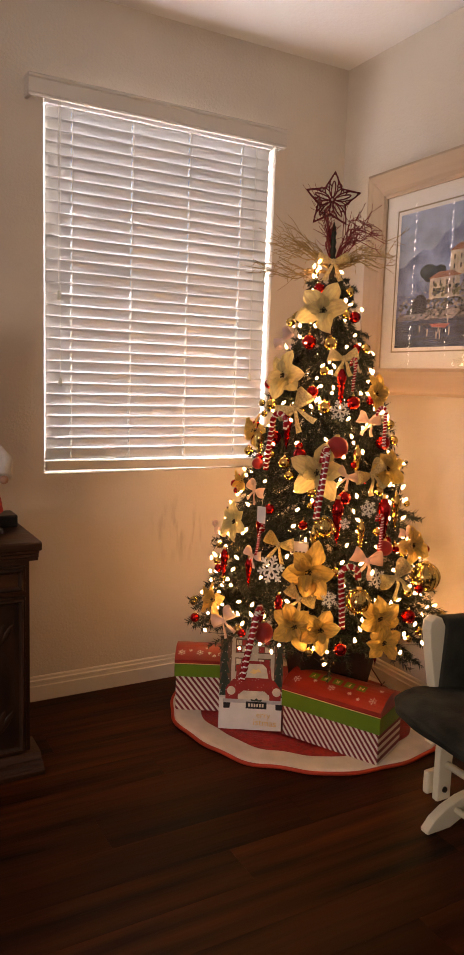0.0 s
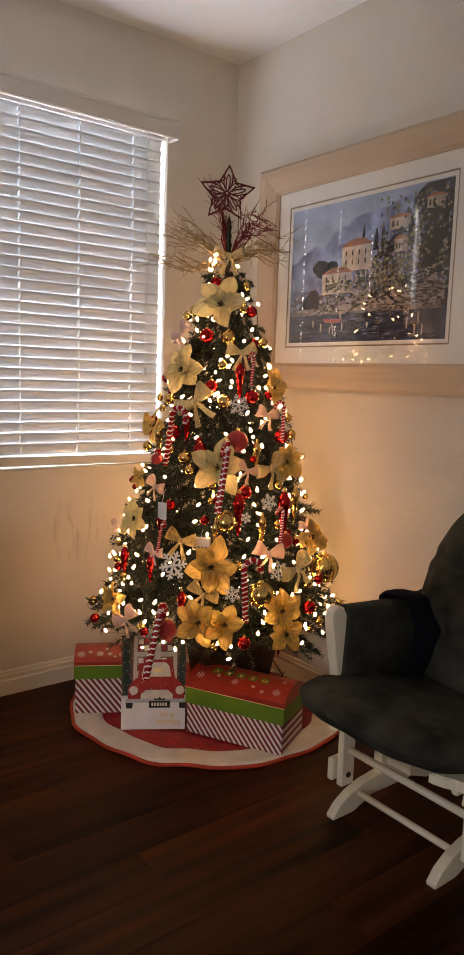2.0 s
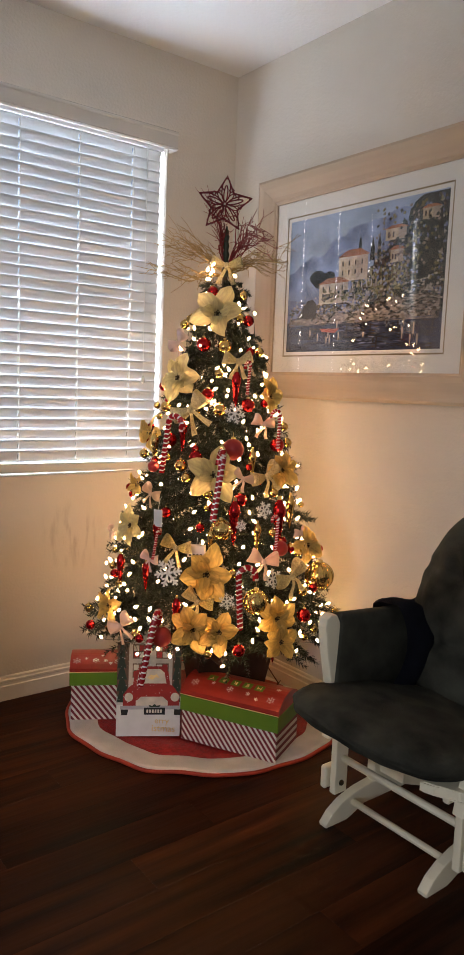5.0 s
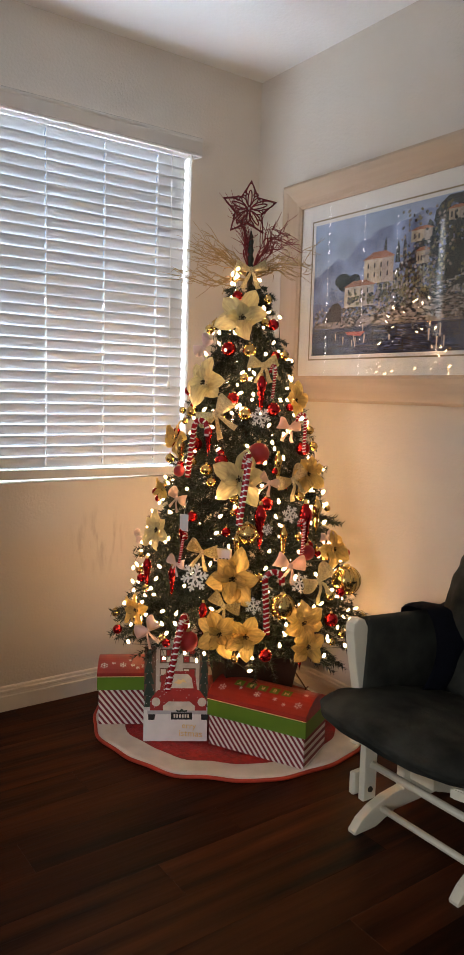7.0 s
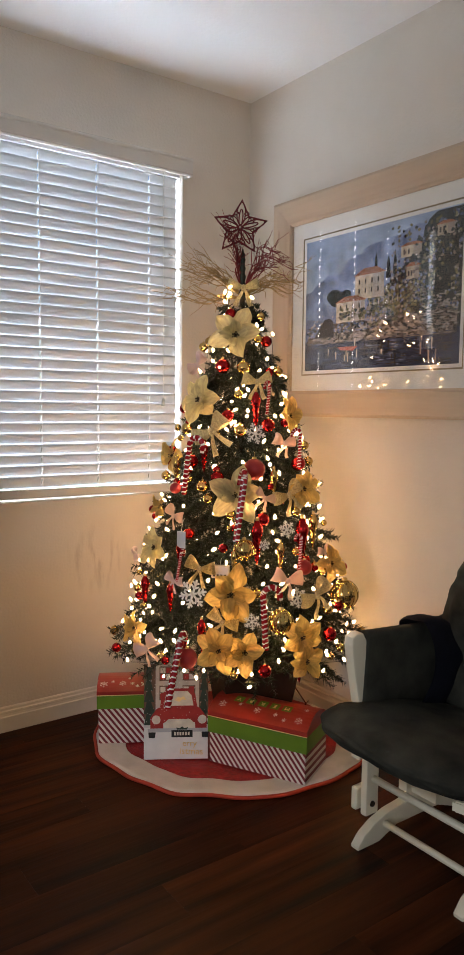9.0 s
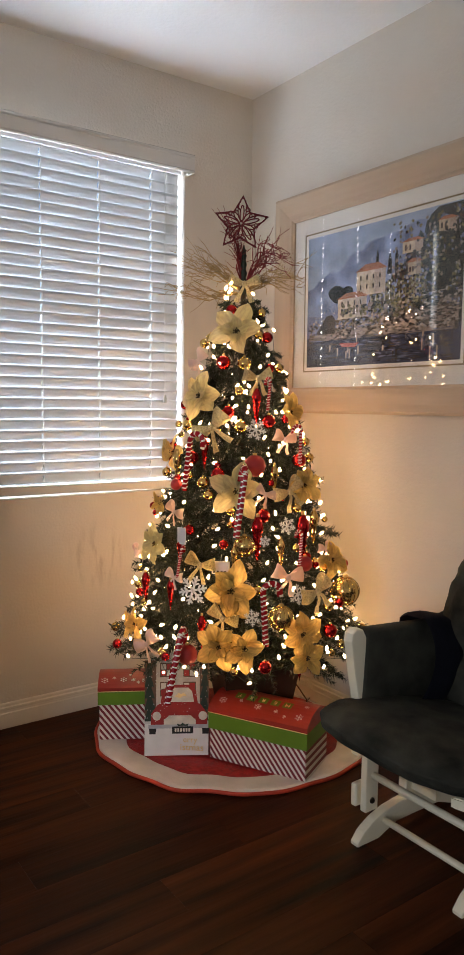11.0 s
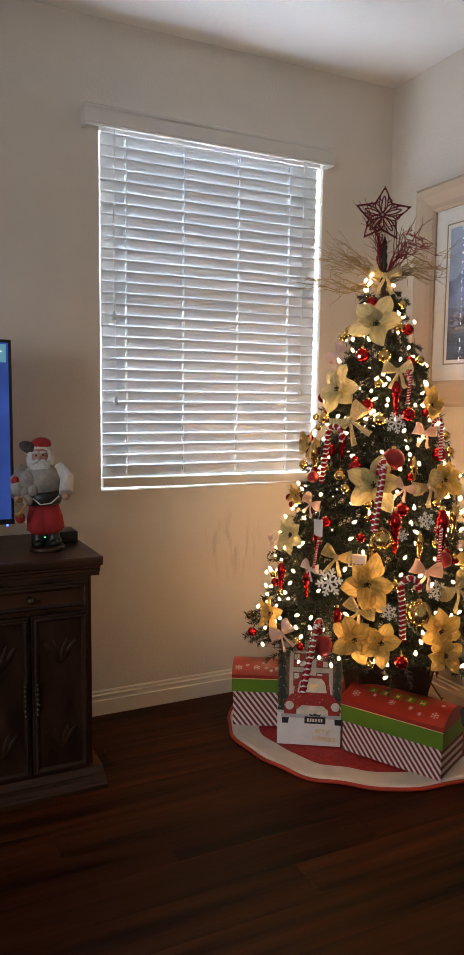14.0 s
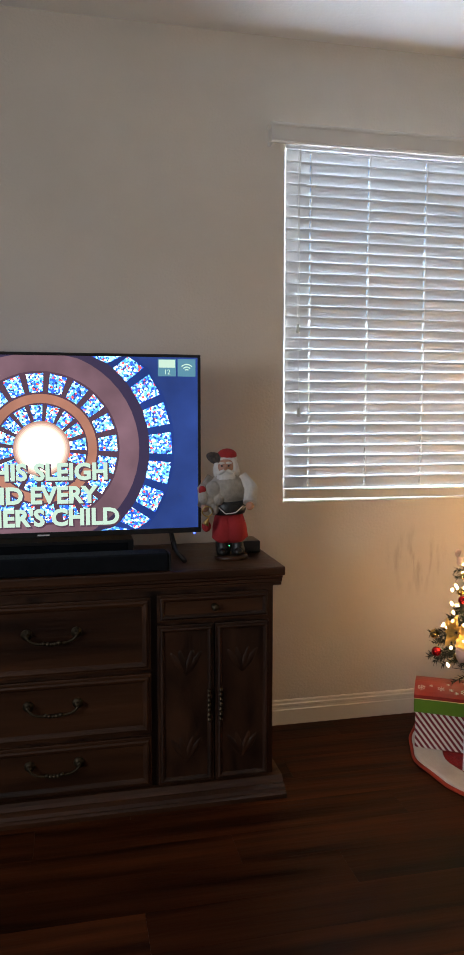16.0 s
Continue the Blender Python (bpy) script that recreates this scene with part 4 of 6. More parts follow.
for u in (0.13, 0.96):
    bp("printed_tyre", [(u - 0.055, 0.225), (u + 0.04, 0.225), (u + 0.055, 0.285), (u - 0.06, 0.285)], "plate", 10)
bp("printed_plate", [(0.43, 0.23), (0.76, 0.23), (0.76, 0.305), (0.43, 0.305)], "plate", 11)
for k in range(6):
    a = 0.47 + 0.043 * k
    bp("printed_bar", [(a, 0.25), (a + 0.028, 0.25), (a + 0.028, 0.285), (a, 0.285)], "cream", 12)
bp("printed_sprig", [(0.52, 0.31), (0.50, 0.335), (0.56, 0.325), (0.595, 0.345), (0.63, 0.325), (0.69, 0.335), (0.67, 0.31)], "pine", 13)
bp("foil_bow", [(0.47, 0.62), (0.53, 0.655), (0.57, 0.645), (0.62, 0.66), (0.66, 0.62), (0.60, 0.625), (0.55, 0.60), (0.51, 0.61)], GOLDPRINT, 13)
lettering("gold_script", "Merry", 0.032, FOIL, body, pose(BW * 0.66, -0.003, BH * 0.165) @ Matrix.Shear("XZ", 4, (0.25, 0)), "gold foil script")
lettering("gold_script", "Christmas", 0.036, FOIL, body, pose(BW * 0.62, -0.003, BH * 0.085) @ Matrix.Shear("XZ", 4, (0.25, 0)), "gold foil script")
rs = random.Random(3)
fl = bmesh.new()
for k in range(120):
    u, v, r = rs.uniform(0.02, 0.98), rs.uniform(0.36, 0.98), rs.uniform(0.0008, 0.0017)
    flat(fl, [(u * BW + r * math.cos(1.26 * j), v * BH + r * math.sin(1.26 * j)) for j in range(5)], -0.0032)
tagged(part("snow_dots", fl, WHITE, body), kind="stuff")

# ---- the tree ----
NEEDLE = mat("pine_needle_plastic", (0.011, 0.0175, 0.0065), 0.38, 0, 0.6, 25, 0.0, spec=0.45)
BARK = mat("brown_branch_wire", (0.045, 0.028, 0.016), 0.8, 0, 0.3, 30, 0.3)
POT = wood("dark_planter_wood", (0.014, 0.007, 0.004), (0.045, 0.02, 0.011), 0.5, "z", 8)
WIRE = mat("green_light_wire", (0.012, 0.025, 0.012), 0.5, 0, 0.2, 30, 0)
REDWIRE = mat("brown_red_cord", (0.10, 0.02, 0.012), 0.5, 0, 0.2, 30, 0)
BULB = glow("warm_mini_bulb", (1.0, 0.62, 0.28), 56.0)


def tree_r(z):
    return float(np.interp(z, [0.28, 0.36, 0.45, 1.62, 1.74, 1.82], [0.34, 0.47, 0.478, 0.118, 0.075, 0.03]))


tree = thing("christmas_tree", pose(TREE.x, TREE.y, 0), "artificial green pine Christmas tree densely decorated, standing on a skirt", "christmas tree")
part("trunk", lathe(bmesh.new(), [(0.024, 0.05), (0.022, 0.5), (0.014, 1.4), (0.008, 1.93)], 10), BARK, tree)
leader = bmesh.new()
lathe(leader, [(0.006, 1.74)] + [(0.017 - 0.006 * k / 10 if k % 2 else 0.011 - 0.004 * k / 10, 1.76 + 0.016 * k) for k in range(11)] + [(0.003, 1.945)], 10)
part("leader", leader, NEEDLE, tree, "dark tightly wrapped top shoot")
pot = bmesh.new()
for a, c in zip([(0.105, 0.013), (0.155, 0.33), (0.165, 0.33), (0.165, 0.36), (0.145, 0.36)], [(0.155, 0.33), (0.165, 0.33), (0.165, 0.36), (0.145, 0.36), (0.135, 0.30)]):
    va = [pot.verts.new((a[0] * x, a[0] * y, a[1])) for x, y in ((-1, -1), (1, -1), (1, 1), (-1, 1))]
    vc = [pot.verts.new((c[0] * x, c[0] * y, c[1])) for x, y in ((-1, -1), (1, -1), (1, 1), (-1, 1))]
    for k in range(4):
        pot.faces.new((va[k], va[(k + 1) % 4], vc[(k + 1) % 4], vc[k]))
pot.faces.new([pot.verts.new((0.14 * x, 0.14 * y, 0.30)) for x, y in ((-1, -1), (1, -1), (1, 1), (-1, 1))])
pot.faces.new([pot.verts.new((0.105 * x, 0.105 * y, 0.013)) for x, y in ((-1, 1), (1, 1), (1, -1), (-1, -1))])
planter = part("planter", pot, POT, tree, "tapered dark wooden planter")
planter.matrix_basis = pose(0.04, -0.03, 0, 0, 0, -20)

rt = np.random.RandomState(7)
V, F, SV = [], [], bmesh.new()
count = 0
NBR = 560
for i in range(NBR):
    f = (i + 0.5) / NBR
    z = 0.38 + 1.36 * (1 - math.sqrt(1 - f * 0.985)) ** 0.95 if i % 3 else 0.40 + 1.34 * f
    az = i * 2.39996 + rt.uniform(-0.3, 0.3)
    R = tree_r(z) * (rt.uniform(0.84, 1.10) if i % 4 else rt.uniform(0.45, 0.75))
    d = np.array([math.cos(az), math.sin(az), 0.0])
    start = np.array([0, 0, z + 0.10 * (0.4 + R)]) + d * R * 0.15
    tip = d * R + np.array([0, 0, z - 0.03 + rt.uniform(-0.03, 0.035)])
    if i % 3 == 0:
        tube(SV, [start, (start + tip) / 2 + np.array([0, 0, 0.006]), start + (tip - start) * 0.8], 0.0025, 4, taper=0.4)
    for j in range(3):                       # each branch forks into twigs with needles all round
        off = (j - 1) * 0.55
        side = np.array([-math.sin(az), math.cos(az), 0])
        a = start + (tip - start) * (0.40 + 0.12 * abs(j - 1))
        e = tip + side * off * 0.16 * (0.35 + R) + np.array([0, 0, rt.uniform(-0.045, 0.035)]) - d * 0.03 * abs(off)
        n = 96
        s = np.linspace(0.0, 1, n)[:, None] ** 0.75
        base = a + (e - a) * s
        ax = (e - a) / np.linalg.norm(e - a)
        rv = rt.normal(size=(n, 3))
        rv -= (rv @ ax)[:, None] * ax
        rv /= np.linalg.norm(rv, axis=1)[:, None]
        way = rv * 0.85 + ax * 0.6
        ln = rt.uniform(0.014, 0.027, n)[:, None] * (0.75 + 0.25 * (R / 0.45))
        cr = np.cross(way, rt.normal(size=(n, 3)))
        cr /= np.linalg.norm(cr, axis=1)[:, None] + 1e-9
        w = 0.0023
        V += [base - cr * w, base + cr * w, base + way * ln]
        F.append(count + np.stack([np.arange(n), np.arange(n) + n, np.arange(n) + 2 * n], 1))
        count += 3 * n
me = bpy.data.meshes.new("needles")
me.from_pydata(np.concatenate(V).tolist(), [], np.concatenate(F).tolist())
me.materials.append(NEEDLE)
nd = new("needles", me)
nd.parent = tree
tagged(nd, "dense dark green plastic needles", kind="stuff")
tagged(part("branch_wire", SV, BARK, tree), kind="stuff")

# string of warm lights wound round the tree
lights = thing("light_string", pose(TREE.x, TREE.y, 0), "string of lit warm-white mini bulbs wound through the tree", "string lights")
rb = random.Random(21)
NB = 760
spots = []
for k in range(NB):
    f = (k + 0.5) / NB
    z = 0.40 + 1.36 * (1 - math.sqrt(1 - 0.97 * f))
    if k % 6 == 0:
        z = rb.uniform(1.25, 1.79)
    a = k * 2.39996 * 0.30 + rb.uniform(-0.25, 0.25)
    front = math.cos(a + radians(127))                             # fewer towards the walls
    if rb.random() > 0.34 + 0.46 * max(0.0, front):
        continue
    r = tree_r(z) * rb.uniform(0.90, 1.01) + rb.choice((-0.02, 0.0, 0.006, 0.010)) + 0.030 * max(0.0, front)
    spots.append((r * math.cos(a), r * math.sin(a), z + rb.uniform(-0.03, 0.03)))
bulb_bm = lathe(bmesh.new(), [(0.0018, -0.008), (0.0045, -0.004), (0.0051, 0.001), (0.0037, 0.005), (0.0005, 0.010)], 7)
first = part("bulb", bulb_bm, BULB, lights)
first.matrix_basis = pose(*spots[0])
for p in spots[1:]:
    share("bulb", first, lights, pose(*p, rb.uniform(-60, 60), rb.uniform(-60, 60), 0))
run = []
for (x0, y0, z0), (x1, y1, z1) in zip(spots, spots[1:]):
    a0, a1 = math.atan2(y0, x0), math.atan2(y1, x1)
    a1 += 2 * math.pi * round((a0 - a1) / (2 * math.pi))
    for j in range(4):
        q = j / 4
        r = (math.hypot(x0, y0) * (1 - q) + math.hypot(x1, y1) * q) * (0.80 if j else 0.97)
        run.append((r * math.cos(a0 + (a1 - a0) * q), r * math.sin(a0 + (a1 - a0) * q), z0 + (z1 - z0) * q - 0.011))
part("wire", tube(bmesh.new(), run, 0.0010, 4), WIRE, lights)
lead = [(0.165, -0.125, 0.36), (0.17, -0.12, 0.30), (0.185, -0.13, 0.22), (0.235, -0.15, 0.14), (0.27, -0.11, 0.06), (0.33, 0.0, 0.02), (0.49, 0.1, 0.02)]
part("lead_cord", tube(bmesh.new(), lead, 0.0028, 6), REDWIRE, lights, "brown-red lead cord")

# ---- ornaments ----
GOLDLEAF = mat("gold_satin_petal", (0.72, 0.50, 0.19), 0.36, 0.12, 0.62, 120, 1.0, 260, (1, 1, 0.22), shift=0.18)
CREAMLEAF = mat("cream_gold_satin_petal", (0.84, 0.71, 0.44), 0.38, 0.05, 0.50, 120, 1.0, 260, (1, 1, 0.22), shift=0.15)


def sheer(m, share_of, colour):
    """Lets light shine through thin cloth."""
    n, l, p = nodes_of(m)
    t, mix = n.new("ShaderNodeBsdfTranslucent"), n.new("ShaderNodeMixShader")
    t.inputs[0].default_value, mix.inputs[0].default_value = (*colour, 1), share_of
    l.new(p.outputs[0], mix.inputs[1]), l.new(t.outputs[0], mix.inputs[2]), l.new(mix.outputs[0], n["Material Output"].inputs[0])
    return m


sheer(GOLDLEAF, 0.50, (0.92, 0.70, 0.30))
sheer(CREAMLEAF, 0.50, (0.95, 0.84, 0.54))
STAMEN = mat("dark_stamen", (0.06, 0.04, 0.015), 0.5, 0.3, 0.3, 40, 0.2)
REDGLASS = mat("red_shiny_glass", (0.40, 0.010, 0.012), 0.10, 0.75, 0.1, 20, 0.0)
REDMATTE = mat("red_matte_ball", (0.34, 0.018, 0.018), 0.55, 0.1, 0.15, 40, 0.3, 300)
GOLDGLASS = mat("gold_shiny_glass", (0.62, 0.44, 0.16), 0.12, 0.9, 0.1, 20, 0.0)
GLITTER = mat("gold_glitter", (0.70, 0.58, 0.36), 0.35, 0.25, 0.6, 260, 1.0, 320)
PINKSATIN = mat("pale_pink_satin", (0.78, 0.62, 0.58), 0.38, 0.05, 0.15, 12, 0.2, 60)
sheer(PINKSATIN, 0.3, (0.88, 0.72, 0.66))
sheer(GLITTER, 0.3, (0.8, 0.66, 0.42))
CANERED = mat("cane_red", (0.34, 0.010, 0.014), 0.25, 0, 0.1, 20, 0)
CANEWHITE = mat("cane_white", (0.80, 0.70, 0.66), 0.3, 0, 0.05, 20, 0)
FLAKE = mat("white_glitter_flake", (0.88, 0.84, 0.76), 0.5, 0.1, 0.3, 200, 0.6, 300)
CAPMETAL = mat("gold_cap", (0.55, 0.40, 0.18), 0.3, 1.0, 0.1, 20, 0)
TAGCARD = mat("white_tag_card", (0.74, 0.72, 0.70), 0.6, 0, 0.04, 20, 0.05)
STARRED = mat("dark_red_glitter_wire", (0.15, 0.008, 0.014), 0.45, 0.3, 0.4, 120, 0.4, 200)
TWIGRED = mat("dark_red_twig", (0.22, 0.016, 0.018), 0.5, 0.2, 0.3, 80, 0.3)
TWIGGOLD = mat("gold_glitter_twig", (0.40, 0.27, 0.12), 0.4, 0.55, 0.45, 150, 0.6, 260)
PEARL = mat("pearl_bead", (0.7, 0.55, 0.5), 0.2, 0.3, 0.05, 20, 0)


def on_tree(az, z, out=0.0, lift=0.0, roll=0.0):
    r = tree_r(z) + out
    return pose(TREE.x + r * math.cos(radians(az)), TREE.y + r * math.sin(radians(az)), z) @ pose(0, 0, 0, 0, 0, az) @ pose(0, 0, 0, 0, -lift, 0) @ pose(0, 0, 0, roll, 0, 0)


def petal_mesh(length, width, cup, turn=0.0):
    """A broad pointed petal: keeled along its midrib, ruffled along its edge, curling at the tip."""
    bm = bmesh.new()
    rows, cols = 10, (-1, -0.72, -0.4, -0.12, 0, 0.12, 0.4, 0.72, 1)
    grid = []
    for i in range(rows + 1):
        s = i / rows
        w = width * 2.1 * (s + 0.03) ** 0.72 * max(0.0, 1.002 - s) ** 0.82
        lift = cup * math.sin(s * 2.4) * length * 0.5 - 0.16 * length * s ** 3
        grid.append([bm.verts.new((lift + 0.16 * w * abs(q) ** 1.3 + 0.0022 * math.cos(13 * s - 7 * abs(q)) * abs(q) + 0.055 * length * math.sin(8 * s + 4 * q + turn) * abs(q) ** 1.5 + 0.012 * length * math.sin(23 * s + turn) * abs(q), w * q * (1 + 0.06 * math.sin(15 * s + 2 * turn)) + 0.06 * length * s * s * math.sin(turn), 0.006 + length * s)) for q in cols])
    for g, h in zip(grid, grid[1:]):
        for k in range(len(cols) - 1):
            bm.faces.new((g[k], g[k + 1], h[k + 1], h[k])).smooth = True
    bmesh.ops.solidify(bm, geom=bm.faces[:], thickness=0.0006)
    return bm


def poinsettia(m, material, label, size, seed):
    t = thing("poinsettia", m, label, "ornament", "flowers on the tree")
    rp2 = random.Random(seed)
    n = 5 + seed % 2
    for k in range(n):
        big = part("petal", petal_mesh(0.5 * size * rp2.uniform(0.86, 1.08), 0.235 * size, 0.24, rp2.uniform(0, 6)), material, t)
        big.matrix_basis = pose(0, 0, 0, 360 / n * k + rp2.uniform(-13, 13), 0, 0) @ pose(0, 0, 0, 0, 10 + rp2.uniform(-16, 24), rp2.uniform(-18, 18))
    for k in range(4):
        small = part("petal", petal_mesh(0.33 * size * rp2.uniform(0.8, 1.1), 0.155 * size, 0.35, rp2.uniform(0, 6)), material, t)
        small.matrix_basis = pose(0.006, 0, 0, 30 + 90 * k + rp2.uniform(-22, 22), 0, 0) @ pose(0, 0, 0, 0, 26 + rp2.uniform(-10, 14), rp2.uniform(-14, 14))
    cb = bmesh.new()
    for k in range(9):
        q, r = k * 2.4, 0.0026 * math.sqrt(k)
        lathe(cb, [(0.0012, 0), (0.0032, 0.010), (0.0028, 0.014), (0.0, 0.016)], 6, pose(0.004, r * math.cos(q) * 1.6, r * math.sin(q) * 1.6, 0, 90, 0))
    part("stamens", cb, STAMEN, t, "dark clustered stamens")
    part("stem", tube(bmesh.new(), [(0.004, 0, 0), (-0.03, 0, -0.005), (-0.07, 0, 0.0)], 0.002, 5), WIRE, t)
    return t


def spread(build, rows, place):
    """Builds the first and copies it to the other places; rows of azimuth, height, size."""
    kept = None
    for az, z, s in rows:
        m = place(az, z, s)
        if kept is None:
            kept = build(m)
        else:
            copy_thing(kept, m)


def sized(az, z, s, out, lift=0.0, roll=0.0):
    return on_tree(az, z, out, lift, roll) @ Matrix.Scale(s, 4)


rl = random.Random(31)
for seed, (a, z, s) in enumerate([(-134, 1.60, 1.12), (-165, 1.366, 1.08), (-129, 1.032, 1.1), (-175, 0.832, 0.92)]):
    poinsettia(sized(a, z, s, 0.040, 8, 25 * rl.uniform(-1, 1)), CREAMLEAF, "cream and gold satin poinsettia flower clipped on the tree", 0.180, seed)
for seed, (a, z, s) in enumerate([(-82, 1.309, 0.80), (174, 1.159, 0.75), (-84, 1.047, 0.82), (178, 0.97, 0.6), (-130, 0.704, 1.05), (-74, 0.777, 0.82), (-134, 0.525, 0.88), (-124, 0.520, 0.82), (-100, 0.556, 0.84), (-99, 0.478, 0.74), (-176, 0.545, 0.72), (60, 0.9, 1), (95, 0.6, 1), (20, 1.2, 0.9)]):
    poinsettia(sized(a, z, s, 0.035, 6, 30 * rl.uniform(-1, 1)), GOLDLEAF, "gold satin poinsettia flower clipped on the tree", 0.186, seed + 11)


def ball(m, material, label, r=0.03, ribs=0):
    t = thing("ball_ornament", m, label, "ornament", "baubles on the tree")
    bm = bmesh.new()
    n, seg = 12, 24
    prof = [(r * math.sin(math.pi * k / n), -r * math.cos(math.pi * k / n)) for k in range(n + 1)]
    lathe(bm, prof, seg)
    if ribs:
        for k in range(ribs):
            q = 2 * math.pi * k / ribs
            rib = tube(bmesh.new(), [(1.01 * r * math.sin(a) * math.cos(q), 1.01 * r * math.sin(a) * math.sin(q), -1.01 * r * math.cos(a)) for a in [0.1 + 2.94 * j / 14 for j in range(15)]], 0.0016, 5)
            part("rib", rib, material, t)
    part("ball", bm, material, t, smooth=True)
    part("cap", lathe(bmesh.new(), [(0.2 * r, r * 0.95), (0.2 * r, r * 1.16), (0.05 * r, r * 1.18)], 10), CAPMETAL, t)
    part("hook", tube(bmesh.new(), [(0, 0, r * 1.15), (0.003, 0, r * 1.35), (-0.006, 0, r * 1.6), (-0.02, 0, r * 1.65)], 0.0007, 4), CAPMETAL, t)
    return t


hang = lambda out: (lambda a, z, s: on_tree(a, z, out) @ Matrix.Scale(s, 4))
spread(lambda m: ball(m, REDGLASS, "shiny red glass bauble hanging on the tree"), [(-149, 1.49, 0.9), (-138, 1.31, 0.86), (-89, 1.585, 0.78), (-103, 1.276, 0.95), (-142, 1.09, 0.9), (162, 1.334, 0.7), (-93, 1.471, 0.6), (-165, 1.143, 0.96), (-79, 1.136, 0.97), (-113, 0.948, 0.92), (-83, 0.542, 0.92), (-116, 0.457, 0.84), (-156, 0.892, 0.72), (-148, 1.686, 0.77), (60, 0.7, 1), (100, 1.0, 1)], hang(0.022))
spread(lambda m: ball(m, REDMATTE, "matte red bauble hanging on the tree", 0.044), [(-117, 1.121, 0.88), (-92, 0.78, 0.71), (-147, 0.488, 0.92), (-173, 1.043, 0.53)], hang(0.03))
spread(lambda m: ball(m, GOLDGLASS, "shiny gold glass bauble hanging on the tree"), [(-124, 1.485, 0.86), (-180, 1.583, 0.77), (162, 1.568, 0.71), (-127, 1.257, 0.94), (180, 1.259, 0.83), (-129, 1.386, 0.66), (-152, 1.057, 0.87), (-147, 1.015, 0.72), (-78, 1.473, 0.69), (-102, 1.592, 0.65), (-63, 1.141, 0.69), (-89, 1.679, 0.62), (40, 1.3, 1)], hang(0.020))
spread(lambda m: ball(m, GOLDGLASS, "large ribbed gold bauble hanging on the tree", 0.055, 14), [(-65, 0.654, 0.96), (-108, 0.611, 0.81), (-124, 0.849, 0.69)], hang(0.03))

# extra baubles at random places, added to give glints between the ornaments
deep = random.Random(77)
tucked = [(round(deep.uniform(-205, -50)), round(0.42 + 1.2 * (1 - math.sqrt(1 - 0.95 * deep.random())), 3), round(deep.uniform(0.6, 0.95), 2)) for k in range(62)]
spread(lambda m: ball(m, GOLDGLASS, "small shiny gold bauble added among the branches for glints", 0.028), tucked[:38], hang(0.022))
spread(lambda m: ball(m, REDGLASS, "small shiny red bauble added among the branches for glints", 0.028), tucked[38:], hang(0.022))


def candy_cane(m):
    pts = [(0, 0, -0.10 + 0.17 * k / 44) for k in range(45)] + [(0, 0.025 - 0.025 * math.cos(a), 0.07 + 0.026 * math.sin(a)) for a in [math.pi * k / 18 for k in range(1, 19)]] + [(0, 0.050, 0.062), (0, 0.050, 0.055)]
    bm = bmesh.new()
    tube(bm, pts, 0.0094, 12)
    seg = 12
    sides = [f for f in bm.faces if len(f.verts) == 4]
    for i, f in enumerate(sides):
        f.material_index = 0 if (i // seg * 3 + i % seg) % 12 < 9 else 1
    ob = link("candy_cane", bm, [CANERED, CANEWHITE])
    ob.matrix_basis = m
    return tagged(ob, "red and white striped candy cane ornament on the tree", "ornament", "canes on the tree")


spread(candy_cane, [(-157, 1.137, 1.10), (-126, 1.005, 1.12), (-117, 0.643, 1.02), (-148, 0.470, 1.14), (-85, 1.197, 0.64), (-154, 0.793, 0.5), (-105, 1.375, 0.56), (-97, 0.844, 0.54)],
       lambda a, z, s: on_tree(a, z, 0.100 if s > 1 else 0.075) @ pose(0, 0, 0, {-157: -13, -148: -12, -117: 5}.get(a, -4), 8, 0 if a in (-117, -157) else 100) @ Matrix.Scale(s, 4))


def pendant(m, material, label):
    t = thing("finial_ornament", m, label, "ornament", "drops on the tree")
    lb = bmesh.new()
    lathe(lb, [(0.002, 0.052), (0.007, 0.048), (0.014, 0.034), (0.017, 0.020), (0.013, 0.006), (0.011, 0.0), (0.008, -0.025), (0.003, -0.055), (0.0006, -0.075)], 12)
    for k in range(4):
        tube(lb, [((0.0135 - 0.0105 * j / 12) * math.cos(k * 1.571 + j * 0.5), (0.0135 - 0.0105 * j / 12) * math.sin(k * 1.571 + j * 0.5), 0.008 - 0.006 * j) for j in range(12)], 0.0014, 4)
    part("drop", lb, material, t, smooth=True)
    part("cap", lathe(bmesh.new(), [(0.005, 0.050), (0.005, 0.058), (0.001, 0.060)], 8), CAPMETAL, t)
    return t


spread(lambda m: pendant(m, REDGLASS, "long red glass drop ornament on the tree"), [(-113, 1.34, 1.1), (-154, 1.174, 0.89), (-117, 0.883, 1.2), (-90, 0.875, 1.35), (-178, 0.677, 0.9), (-160, 0.679, 0.8), (-142, 0.574, 0.85), (-102, 0.448, 0.6), (-159, 0.824, 0.78)], hang(0.028))
spread(lambda m: pendant(m, GOLDGLASS, "twisted gold glass drop ornament on the tree"), [(-177, 1.113, 0.99), (-104, 1.078, 0.92), (-105, 0.828, 0.94), (-129, 0.811, 0.83), (-80, 0.907, 1.04)], hang(0.030))


